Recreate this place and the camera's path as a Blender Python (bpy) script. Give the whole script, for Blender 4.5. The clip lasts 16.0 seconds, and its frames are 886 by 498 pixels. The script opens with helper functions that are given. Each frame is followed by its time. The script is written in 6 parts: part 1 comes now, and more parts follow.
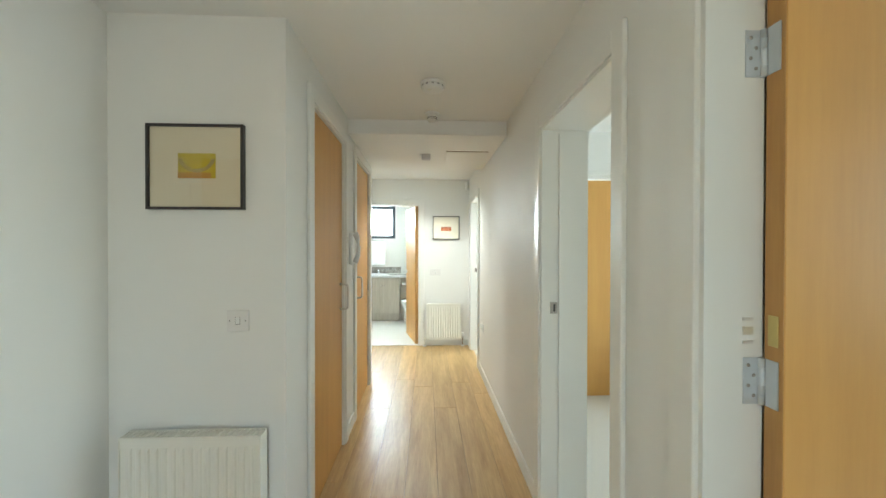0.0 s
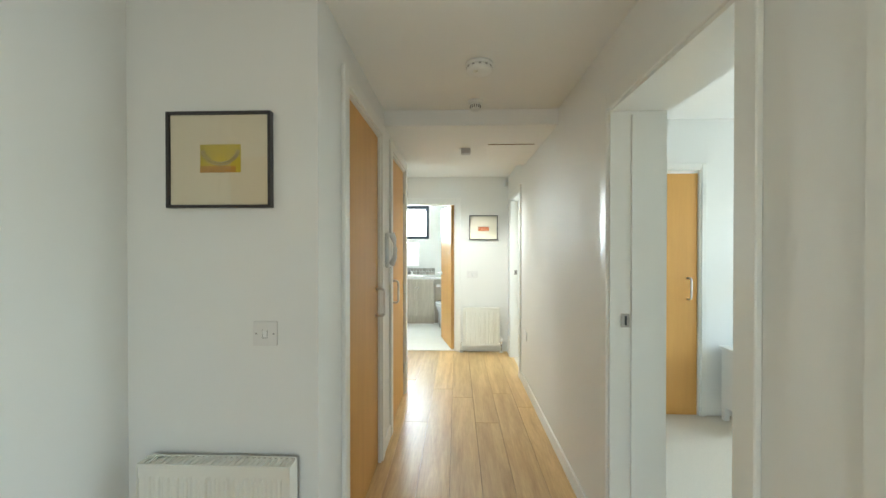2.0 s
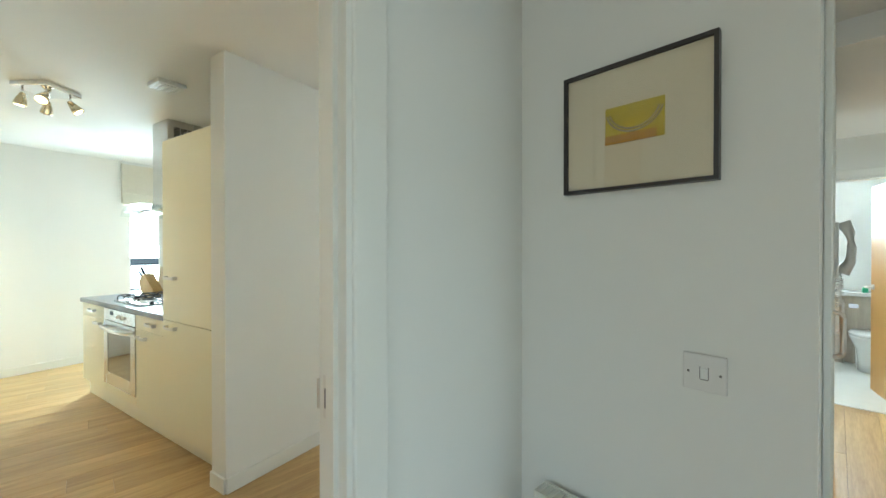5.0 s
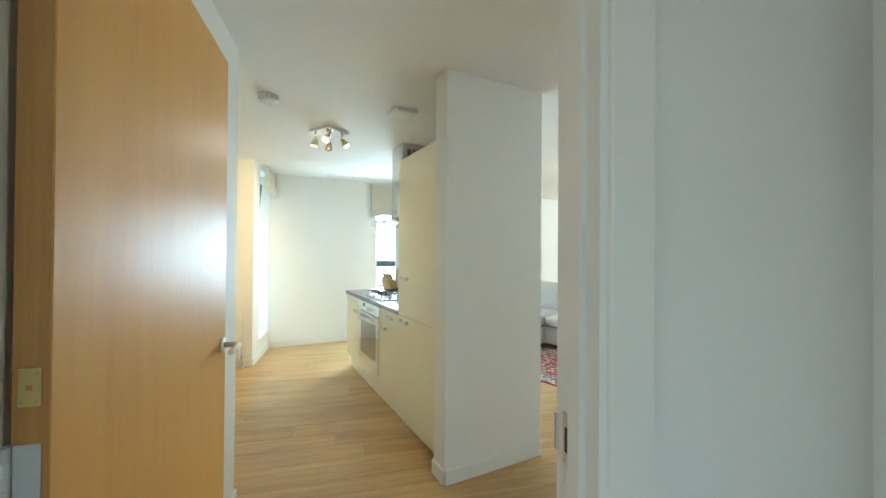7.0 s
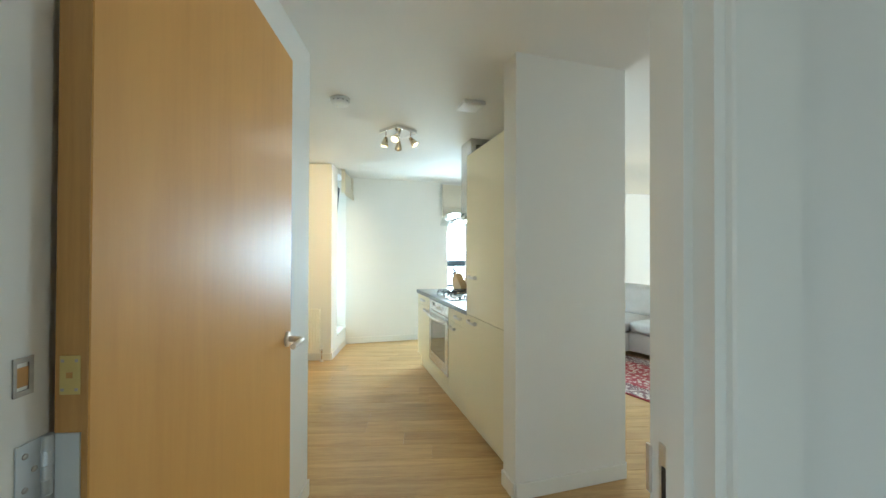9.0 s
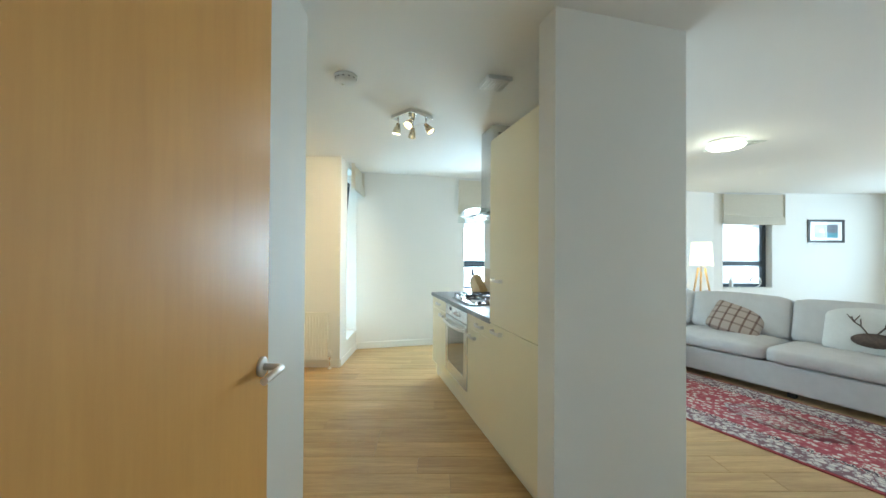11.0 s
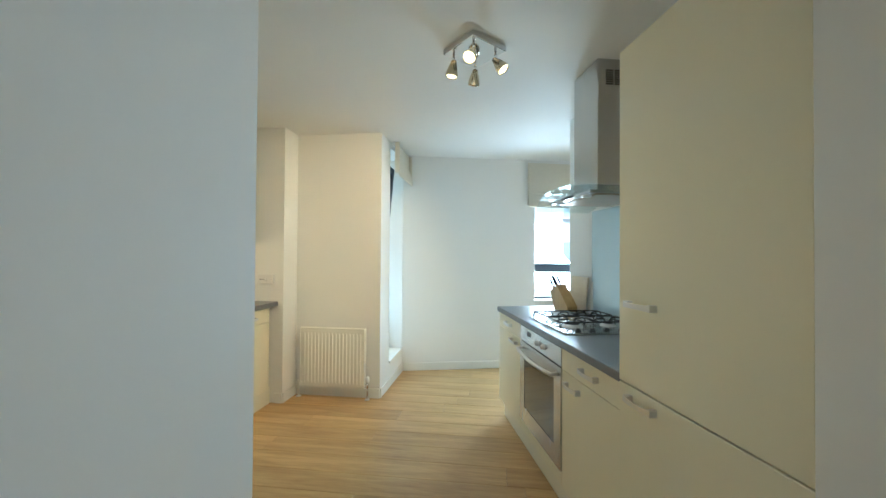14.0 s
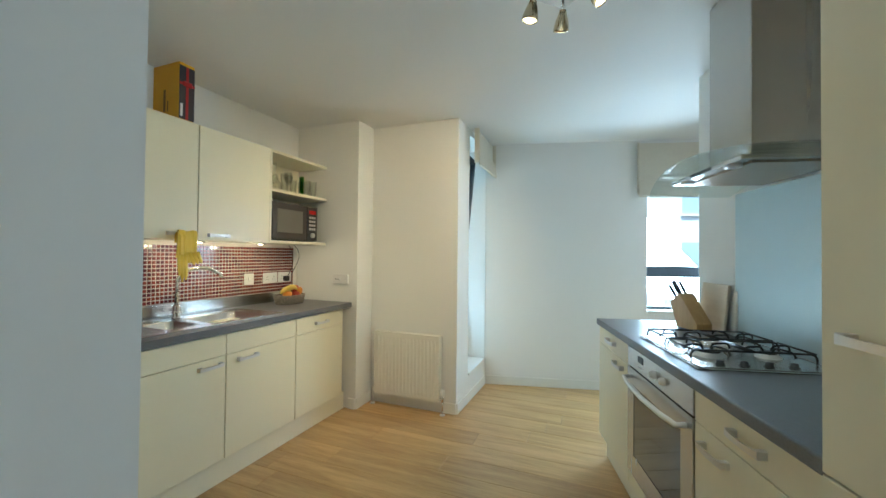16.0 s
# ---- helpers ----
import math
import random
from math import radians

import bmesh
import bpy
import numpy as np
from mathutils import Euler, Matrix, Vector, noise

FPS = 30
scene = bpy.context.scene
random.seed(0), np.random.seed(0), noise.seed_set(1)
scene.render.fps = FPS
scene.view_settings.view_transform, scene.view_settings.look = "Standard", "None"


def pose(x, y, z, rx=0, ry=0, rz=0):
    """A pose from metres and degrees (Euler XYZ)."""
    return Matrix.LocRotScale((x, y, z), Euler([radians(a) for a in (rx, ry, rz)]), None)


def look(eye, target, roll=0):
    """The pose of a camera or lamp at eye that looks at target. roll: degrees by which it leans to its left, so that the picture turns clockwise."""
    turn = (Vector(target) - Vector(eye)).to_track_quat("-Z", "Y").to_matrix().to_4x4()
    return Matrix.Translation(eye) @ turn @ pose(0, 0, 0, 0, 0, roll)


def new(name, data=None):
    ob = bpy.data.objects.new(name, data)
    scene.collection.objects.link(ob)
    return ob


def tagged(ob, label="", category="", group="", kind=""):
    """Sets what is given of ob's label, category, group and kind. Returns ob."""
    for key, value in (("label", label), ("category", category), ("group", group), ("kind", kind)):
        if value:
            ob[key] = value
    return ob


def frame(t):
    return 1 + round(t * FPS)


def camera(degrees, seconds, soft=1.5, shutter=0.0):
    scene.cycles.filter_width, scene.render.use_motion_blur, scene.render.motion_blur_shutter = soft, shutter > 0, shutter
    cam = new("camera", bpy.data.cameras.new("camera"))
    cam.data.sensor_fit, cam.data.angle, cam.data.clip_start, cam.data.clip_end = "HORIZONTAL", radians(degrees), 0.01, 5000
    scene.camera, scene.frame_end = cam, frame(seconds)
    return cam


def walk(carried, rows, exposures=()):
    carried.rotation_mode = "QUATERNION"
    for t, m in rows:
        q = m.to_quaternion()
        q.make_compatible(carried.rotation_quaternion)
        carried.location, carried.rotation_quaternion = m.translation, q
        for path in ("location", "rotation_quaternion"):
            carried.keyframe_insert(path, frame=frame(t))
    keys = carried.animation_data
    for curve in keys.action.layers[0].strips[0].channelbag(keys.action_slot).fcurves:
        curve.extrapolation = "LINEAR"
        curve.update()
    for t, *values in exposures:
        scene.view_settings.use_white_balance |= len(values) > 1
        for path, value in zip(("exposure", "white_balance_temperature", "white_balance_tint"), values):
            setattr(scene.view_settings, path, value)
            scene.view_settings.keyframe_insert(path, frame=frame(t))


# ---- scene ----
cam = camera(99.2, 16.0)
PATH = [
    (0, (0.292, 0.608, 1.395), (0.38, 2.606, 1.38), 0.1),
    (0.5, (0.278, 0.661, 1.4), (0.32, 2.66, 1.386), 0.1),
    (1, (0.266, 0.727, 1.406), (0.274, 2.727, 1.391), 0.2),
    (1.5, (0.245, 0.787, 1.404), (0.223, 2.787, 1.39), 0.1),
    (2, (0.212, 0.851, 1.403), (0.139, 2.85, 1.389), -0.0),
    (2.5, (0.179, 0.922, 1.401), (-0.003, 2.913, 1.386), -0.0),
    (3, (0.14, 0.973, 1.395), (-0.222, 2.94, 1.382), -0.1),
    (3.5, (0.065, 1.019, 1.386), (-0.554, 2.921, 1.377), -0.2),
    (4, (-0.017, 1.077, 1.39), (-0.93, 2.856, 1.371), -0.0),
    (4.3, (-0.087, 1.094, 1.383), (-1.162, 2.78, 1.381), 0.2),
    (4.5, (-0.137, 1.123, 1.39), (-1.334, 2.726, 1.37), -0.1),
    (5, (-0.261, 1.121, 1.388), (-1.705, 2.504, 1.375), -0.0),
    (7.5, (-0.469, 1.138, 1.384), (-2.441, 1.468, 1.397), 0.2),
    (8, (-0.492, 1.163, 1.377), (-2.48, 1.381, 1.391), 0.1),
    (8.5, (-0.507, 1.183, 1.374), (-2.503, 1.321, 1.39), 0.3),
    (9, (-0.557, 1.185, 1.362), (-2.554, 1.29, 1.38), 0.2),
    (11.5, (-1.072, 1.146, 1.355), (-3.072, 1.175, 1.373), 0.4),
    (12, (-1.247, 1.126, 1.354), (-3.247, 1.16, 1.374), 0.4),
    (12.5, (-1.428, 1.115, 1.357), (-3.428, 1.148, 1.377), 0.4),
    (13, (-1.603, 1.109, 1.349), (-3.603, 1.119, 1.37), 0.3),
    (13.5, (-1.79, 1.075, 1.353), (-3.787, 0.975, 1.373), 0.3),
    (14, (-1.96, 1.045, 1.351), (-3.944, 0.796, 1.375), 0.4),
    (14.5, (-2.107, 1.043, 1.344), (-4.062, 0.623, 1.369), 0.4),
    (15, (-2.226, 1.055, 1.345), (-4.143, 0.483, 1.369), 0.5),
    (15.5, (-2.334, 1.072, 1.336), (-4.215, 0.394, 1.364), 0.5),
    (16, (-2.41, 1.08, 1.331), (-4.268, 0.342, 1.36), 0.6),
]
EXPOSURE = [(0.0, 1.9, 5950, -1), (3.5, 1.84, 5850, -2), (4.0, 1.78, 5750, -3), (5.0, 1.62, 5600, -4), (7.5, 1.34, 5450, -3), (9.0, 1.28, 5400, -3), (11.5, 1.08, 5150, -3), (13.0, 0.94, 5100, -2), (14.0, 0.82, 5100, -1), (16.0, 0.56, 5000, -2)]
walk(cam, [(t, look(eye, target, roll)) for t, eye, target, roll in PATH], EXPOSURE)

# ---- world and light ----
world = bpy.data.worlds.new("sky")
scene.world = world
world.use_nodes = True
wn = world.node_tree
sky = wn.nodes.new("ShaderNodeTexSky")
sky.sky_type, sky.sun_disc = "NISHITA", False
sky.sun_elevation, sky.sun_rotation = radians(52), radians(105)
wn.nodes["Background"].inputs["Strength"].default_value = 0.15
wn.links.new(sky.outputs[0], wn.nodes["Background"].inputs["Color"])

sun = new("sun", bpy.data.lights.new("sun", "SUN"))
sun.data.energy, sun.data.angle, sun.data.color = 5.0, radians(2), (1.0, 0.95, 0.88)
sun.rotation_euler = (0, radians(38), radians(-15))


def window_light(name, centre, towards, w, h, watts, color=(0.86, 0.95, 1.0)):
    """An area lamp for daylight at an opening, seen or added."""
    ob = new(name, bpy.data.lights.new(name, "AREA"))
    ob.data.shape, ob.data.size, ob.data.size_y = "RECTANGLE", w, h
    ob.data.energy, ob.data.color = watts, color
    ob.matrix_world = look(centre, towards)
    return ob


def spot(name, place, target, watts, angle, color=(1.0, 0.9, 0.76), radius=0.03):
    ob = new(name, bpy.data.lights.new(name, "SPOT"))
    ob.data.energy, ob.data.color, ob.data.shadow_soft_size = watts, color, radius
    ob.data.spot_size, ob.data.spot_blend = radians(angle), 0.8
    ob.matrix_world = look(place, target)
    return ob


def bulb(name, place, watts, color=(1.0, 0.78, 0.5), radius=0.03):
    ob = new(name, bpy.data.lights.new(name, "POINT"))
    ob.data.energy, ob.data.color, ob.data.shadow_soft_size = watts, color, radius
    ob.location = place
    return ob


KANG = 180 + 13.8           # the hob run's direction, degrees from +x
KX, KY = -2.62, 1.697       # its origin, the corner of the partition
KU = Vector((math.cos(radians(KANG)), math.sin(radians(KANG)), 0))
KV = Vector((KU.y, -KU.x, 0))


def kp(u, v, z=0.0):
    """A place in the hob run's frame: u along it, v across it."""
    return Vector((KX, KY, 0)) + KU * u + KV * v + Vector((0, 0, z))


DAY = (0.84, 0.95, 1.0)
window_light("daylight_kitchen_side", (-5.95, -0.36, 1.3), (-5.3, 1.4, 1.6), 0.5, 1.9, 9.5, (0.76, 0.95, 1.0))
window_light("daylight_kitchen_far", (-6.905, 1.894, 1.3), (-4.7, 1.0, 0.0), 0.68, 0.98, 44, DAY)
# Added fill from a made-up east window, aimed at the partition's end.
window_light("fill_living_east", (-1.15, 8.75, 1.45), (-2.6, 2.0, 1.2), 0.85, 1.4, 58, (1.0, 0.96, 0.93))
# Added fill for the living room; no north window is known.
window_light("fill_living_north", (-5.7, 9.5, 1.45), (-5.5, 5.0, 1.6), 1.9, 1.45, 34, DAY)
# The bedroom and study windows are assumed; both are out of view.
window_light("daylight_bedroom", (4.05, 2.95, 1.45), (1.0, 2.9, 1.2), 1.5, 1.2, 6, DAY)
window_light("daylight_study", (3.35, 0.7, 1.45), (0.9, 0.9, 1.3), 0.95, 1.2, 4.2, DAY)
window_light("daylight_bathroom", (-0.655, 8.1, 1.85), (-0.4, 6.0, 0.6), 0.66, 0.6, 9, DAY)
# Added fill through the far room's door to brighten the corridor's end.
window_light("fill_far_room", (2.15, 5.3, 1.45), (0.0, 5.25, 1.1), 0.9, 1.2, 8, DAY)
# Added warm fill; what lies south of the hall is unknown.
window_light("fill_hall_south", (0.03, -1.25, 1.1), (0.0, 2.0, 2.9), 0.95, 1.9, 3.5, (1.0, 0.90, 0.76))


# ---- materials ----
def material(name, color, rough=0.5, metal=0.0, vary=0.06, scale=6.0, bump=0.0, bump_scale=120.0, coat=0.0, spread=0.0, stretch=(1, 1, 1)):
    """Paint, metal or plastic: a base colour with broad and fine variation and a fine relief."""
    m = bpy.data.materials.new(name)
    m.use_nodes = True
    nt = m.node_tree
    b = nt.nodes["Principled BSDF"]
    b.inputs["Roughness"].default_value, b.inputs["Metallic"].default_value = rough, metal
    b.inputs["Coat Weight"].default_value = coat
    tc = nt.nodes.new("ShaderNodeTexCoord")
    mp = nt.nodes.new("ShaderNodeMapping")
    mp.inputs["Scale"].default_value = stretch
    nt.links.new(tc.outputs["Object"], mp.inputs["Vector"])
    n = nt.nodes.new("ShaderNodeTexNoise")
    n.inputs["Scale"].default_value, n.inputs["Detail"].default_value = scale, 6.0
    nt.links.new(mp.outputs["Vector"], n.inputs["Vector"])
    r = nt.nodes.new("ShaderNodeValToRGB")
    r.color_ramp.elements[0].position, r.color_ramp.elements[1].position = 0.2, 0.8
    r.color_ramp.elements[0].color = (*[c * (1 - vary) for c in color], 1)
    r.color_ramp.elements[1].color = (*[min(1, c * (1 + vary)) for c in color], 1)
    nt.links.new(n.outputs["Fac"], r.inputs["Fac"])
    out = r.outputs["Color"]
    if spread:
        oi = nt.nodes.new("ShaderNodeObjectInfo")
        mr = nt.nodes.new("ShaderNodeMapRange")
        mr.inputs["To Min"].default_value, mr.inputs["To Max"].default_value = 1 - spread, 1 + spread
        nt.links.new(oi.outputs["Random"], mr.inputs["Value"])
        hs = nt.nodes.new("ShaderNodeHueSaturation")
        nt.links.new(mr.outputs["Result"], hs.inputs["Value"])
        nt.links.new(out, hs.inputs["Color"])
        out = hs.outputs["Color"]
    nt.links.new(out, b.inputs["Base Color"])
    rr = nt.nodes.new("ShaderNodeMapRange")
    rr.inputs["To Min"].default_value, rr.inputs["To Max"].default_value = max(0.02, rough * 0.85), min(1, rough * 1.15)
    nt.links.new(n.outputs["Fac"], rr.inputs["Value"])
    nt.links.new(rr.outputs["Result"], b.inputs["Roughness"])
    if bump:
        n2 = nt.nodes.new("ShaderNodeTexNoise")
        n2.inputs["Scale"].default_value, n2.inputs["Detail"].default_value = bump_scale, 4.0
        nt.links.new(mp.outputs["Vector"], n2.inputs["Vector"])
        bp = nt.nodes.new("ShaderNodeBump")
        bp.inputs["Strength"].default_value, bp.inputs["Distance"].default_value = bump, 0.002
        nt.links.new(n2.outputs["Fac"], bp.inputs["Height"])
        nt.links.new(bp.outputs["Normal"], b.inputs["Normal"])
    return m


def wood(name, light, dark, rough=0.35, grain=(1.0, 14.0, 14.0), spread=0.0, bump=0.08, coat=0.0, rings=2.5):
    """Timber: long fibres and broad cathedral figure along the local x axis of the mapping."""
    m = bpy.data.materials.new(name)
    m.use_nodes = True
    nt = m.node_tree
    b = nt.nodes["Principled BSDF"]
    b.inputs["Roughness"].default_value, b.inputs["Coat Weight"].default_value = rough, coat
    tc = nt.nodes.new("ShaderNodeTexCoord")
    oi = nt.nodes.new("ShaderNodeObjectInfo")
    shift = nt.nodes.new("ShaderNodeVectorMath")
    shift.operation = "SCALE"
    shift.inputs[0].default_value = (37.0, 11.0, 5.0)
    nt.links.new(oi.outputs["Random"], shift.inputs["Scale"])
    add = nt.nodes.new("ShaderNodeVectorMath")
    nt.links.new(tc.outputs["Object"], add.inputs[0])
    nt.links.new(shift.outputs[0], add.inputs[1])
    mp = nt.nodes.new("ShaderNodeMapping")
    mp.inputs["Scale"].default_value = grain
    nt.links.new(add.outputs[0], mp.inputs["Vector"])
    broad = nt.nodes.new("ShaderNodeTexNoise")
    broad.inputs["Scale"].default_value, broad.inputs["Detail"].default_value, broad.inputs["Distortion"].default_value = rings, 3.0, 0.6
    fine = nt.nodes.new("ShaderNodeTexNoise")
    fine.inputs["Scale"].default_value, fine.inputs["Detail"].default_value, fine.inputs["Roughness"].default_value = rings * 6, 8.0, 0.7
    nt.links.new(mp.outputs["Vector"], broad.inputs["Vector"])
    nt.links.new(mp.outputs["Vector"], fine.inputs["Vector"])
    mix = nt.nodes.new("ShaderNodeMath")
    mix.operation = "MULTIPLY_ADD"
    mix.inputs[1].default_value = 0.45
    nt.links.new(fine.outputs["Fac"], mix.inputs[0])
    half = nt.nodes.new("ShaderNodeMath")
    half.operation = "MULTIPLY"
    half.inputs[1].default_value = 0.55
    nt.links.new(broad.outputs["Fac"], half.inputs[0])
    nt.links.new(half.outputs[0], mix.inputs[2])
    r = nt.nodes.new("ShaderNodeValToRGB")
    r.color_ramp.elements[0].position, r.color_ramp.elements[1].position = 0.36, 0.62
    r.color_ramp.elements[0].color, r.color_ramp.elements[1].color = (*dark, 1), (*light, 1)
    nt.links.new(mix.outputs[0], r.inputs["Fac"])
    out = r.outputs["Color"]
    if spread:
        mr = nt.nodes.new("ShaderNodeMapRange")
        mr.inputs["To Min"].default_value, mr.inputs["To Max"].default_value = 1 - spread, 1 + spread
        nt.links.new(oi.outputs["Random"], mr.inputs["Value"])
        hs = nt.nodes.new("ShaderNodeHueSaturation")
        nt.links.new(mr.outputs["Result"], hs.inputs["Value"])
        nt.links.new(out, hs.inputs["Color"])
        out = hs.outputs["Color"]
    nt.links.new(out, b.inputs["Base Color"])
    bp = nt.nodes.new("ShaderNodeBump")
    bp.inputs["Strength"].default_value, bp.inputs["Distance"].default_value = bump, 0.001
    nt.links.new(fine.outputs["Fac"], bp.inputs["Height"])
    nt.links.new(bp.outputs["Normal"], b.inputs["Normal"])
    return m


def glass(name, color=(1, 1, 1), rough=0.0, ior=1.45):
    m = bpy.data.materials.new(name)
    m.use_nodes = True
    b = m.node_tree.nodes["Principled BSDF"]
    b.inputs["Base Color"].default_value = (*color, 1)
    b.inputs["Transmission Weight"].default_value, b.inputs["Roughness"].default_value, b.inputs["IOR"].default_value = 1.0, rough, ior
    return m


def thin_glass(name, tint, gloss=0.12):
    """Thin-walled glass: seen through straight, with clear reflections."""
    m = bpy.data.materials.new(name)
    m.use_nodes = True
    nt = m.node_tree
    tr, gl_ = nt.nodes.new("ShaderNodeBsdfTransparent"), nt.nodes.new("ShaderNodeBsdfGlossy")
    tr.inputs["Color"].default_value = (*tint, 1)
    gl_.inputs["Roughness"].default_value = 0.03
    fr_, mx_ = nt.nodes.new("ShaderNodeLayerWeight"), nt.nodes.new("ShaderNodeMixShader")
    fr_.inputs["Blend"].default_value = gloss
    nt.links.new(fr_.outputs["Facing"], mx_.inputs[0])
    nt.links.new(tr.outputs[0], mx_.inputs[1])
    nt.links.new(gl_.outputs[0], mx_.inputs[2])
    nt.links.new(mx_.outputs[0], nt.nodes["Material Output"].inputs["Surface"])
    return m


def glow(name, color, strength):
    m = bpy.data.materials.new(name)
    m.use_nodes = True
    b = m.node_tree.nodes["Principled BSDF"]
    b.inputs["Base Color"].default_value = (*color, 1)
    b.inputs["Emission Color"].default_value, b.inputs["Emission Strength"].default_value = (*color, 1), strength
    return m


PAINT = material("wall_paint", (0.80, 0.79, 0.75), 0.65, vary=0.006, scale=0.9, bump=0.04, bump_scale=260)
CEIL = material("ceiling_paint", (0.84, 0.83, 0.80), 0.8, vary=0.012, scale=1.0, bump=0.08, bump_scale=200)
TRIM = material("trim_gloss", (0.80, 0.79, 0.74), 0.35, vary=0.006, scale=1.5)
VENEER = wood("door_veneer", (0.66, 0.36, 0.092), (0.60, 0.315, 0.078), 0.44, (7.0, 7.0, 0.5), bump=0.03, rings=1.4)
VENEER_EDGE = wood("door_lipping", (0.50, 0.27, 0.078), (0.41, 0.21, 0.06), 0.4, (12.0, 12.0, 0.7), bump=0.05)
OAK = wood("oak_floor", (0.58, 0.382, 0.162), (0.385, 0.232, 0.084), 0.33, (9.0, 0.7, 9.0), spread=0.11, bump=0.06, rings=1.9)
OAK_GAP = material("floor_joint", (0.25, 0.155, 0.075), 0.8)
CREAM = material("cream_door_gloss", (0.79, 0.73, 0.53), 0.36, vary=0.012, scale=2.0)
CARCASS = material("cabinet_carcass", (0.78, 0.73, 0.56), 0.4, vary=0.02)
WORKTOP = material("worktop_laminate", (0.135, 0.137, 0.148), 0.32, vary=0.2, scale=160.0, bump=0.05, bump_scale=300)
STEEL = material("brushed_steel", (0.56, 0.55, 0.53), 0.26, 1.0, vary=0.03, scale=25, stretch=(1, 1, 0.05))
SATIN = material("satin_nickel", (0.74, 0.72, 0.69), 0.40, 1.0, vary=0.04, scale=30)
CHROME = material("chrome", (0.75, 0.75, 0.76), 0.08, 1.0, vary=0.01)
ENAMEL = material("radiator_enamel", (0.80, 0.78, 0.70), 0.35, vary=0.015)
WHITE = material("white_plastic", (0.80, 0.80, 0.78), 0.35, vary=0.015)
BLACK = material("black_plastic", (0.02, 0.02, 0.022), 0.35, vary=0.1)
CARPET = material("cream_carpet", (0.66, 0.61, 0.52), 0.95, vary=0.12, scale=220, bump=0.8, bump_scale=500)
TILEFLOOR = material("bathroom_vinyl", (0.72, 0.71, 0.66), 0.35, vary=0.04, scale=8)
DARKFRAME = material("anthracite_frame", (0.035, 0.045, 0.055), 0.4, vary=0.08)


# ---- building helpers ----
def box_into(bm, x0, x1, y0, y1, z0, z1, m=None):
    """A box added to a bmesh; m moves it."""
    vs = [bm.verts.new((x, y, z)) for x in (x0, x1) for y in (y0, y1) for z in (z0, z1)]
    for f in ((0, 1, 3, 2), (4, 6, 7, 5), (0, 4, 5, 1), (2, 3, 7, 6), (0, 2, 6, 4), (1, 5, 7, 3)):
        bm.faces.new([vs[i] for i in f])
    if m is not None:
        bmesh.ops.transform(bm, matrix=m, verts=vs)
    return vs


def block(x0, x1, y0, y1, z0, z1, bevel=0.0, segments=2):
    bm = bmesh.new()
    box_into(bm, x0, x1, y0, y1, z0, z1)
    if bevel:
        bmesh.ops.bevel(bm, geom=bm.edges[:], offset=bevel, segments=segments, affect="EDGES", profile=0.5)
    return bm


def rod(points, radius, sides=10, closed=False):
    """A round bar along a line of places."""
    bm = bmesh.new()
    pts = [Vector(p) for p in points]
    rings = []
    up = Vector((0.0132, 0.021, 1))
    for i, p in enumerate(pts):
        if closed:
            d = pts[(i + 1) % len(pts)] - pts[i - 1]
        else:
            d = pts[min(i + 1, len(pts) - 1)] - pts[max(i - 1, 0)]
        d.normalize()
        a = d.cross(up)
        if a.length < 0.1:
            a = d.cross(Vector((1, 0.03, 0)))
        a.normalize()
        c = d.cross(a)
        r = radius[i] if isinstance(radius, (list, tuple)) else radius
        rings.append([bm.verts.new(p + (a * math.cos(k * math.tau / sides) + c * math.sin(k * math.tau / sides)) * r) for k in range(sides)])
    n = len(rings)
    for i in range(n if closed else n - 1):
        ra, rb = rings[i], rings[(i + 1) % n]
        for k in range(sides):
            bm.faces.new((ra[k], ra[(k + 1) % sides], rb[(k + 1) % sides], rb[k]))
    if not closed:
        bm.faces.new(rings[0][::-1])
        bm.faces.new(rings[-1])
    bmesh.ops.recalc_face_normals(bm, faces=bm.faces[:])
    for f in bm.faces:
        f.smooth = len(f.verts) == 4
    return bm


def turned(profile, sides=24, m=None):
    """A body of revolution about z from (radius, height) pairs, closed where the radius is 0."""
    bm = bmesh.new()
    rings = []
    for r, z in profile:
        if r < 1e-5:
            rings.append([bm.verts.new((0, 0, z))])
        else:
            rings.append([bm.verts.new((r * math.cos(k * math.tau / sides), r * math.sin(k * math.tau / sides), z)) for k in range(sides)])
    for a, b in zip(rings, rings[1:]):
        for k in range(sides):
            q = [a[k % len(a)], a[(k + 1) % len(a)], b[(k + 1) % len(b)], b[k % len(b)]]
            q = [v for i, v in enumerate(q) if v not in q[:i]]
            if len(q) > 2:
                f = bm.faces.new(q)
                f.smooth = True
    bmesh.ops.recalc_face_normals(bm, faces=bm.faces[:])
    if m is not None:
        bmesh.ops.transform(bm, matrix=m, verts=bm.verts[:])
    return bm


def joined(*parts):
    """Several bmeshes of one piece as one."""
    bm = bmesh.new()
    for p in parts:
        me = bpy.data.meshes.new("tmp")
        p.to_mesh(me)
        p.free()
        bm.from_mesh(me)
        bpy.data.meshes.remove(me)
    return bm


def moved(bm, m):
    bmesh.ops.transform(bm, matrix=m, verts=bm.verts[:])
    return bm


def part(name, bm, mat, parent=None, label="", at=None):
    """One mesh object, under a thing or a part."""
    me = bpy.data.meshes.new(name)
    bm.to_mesh(me)
    bm.free()
    me.materials.append(mat)
    ob = new(name, me)
    if at is not None:
        ob.matrix_basis = at
    if parent is not None:
        ob.parent = parent
    return tagged(ob, label)


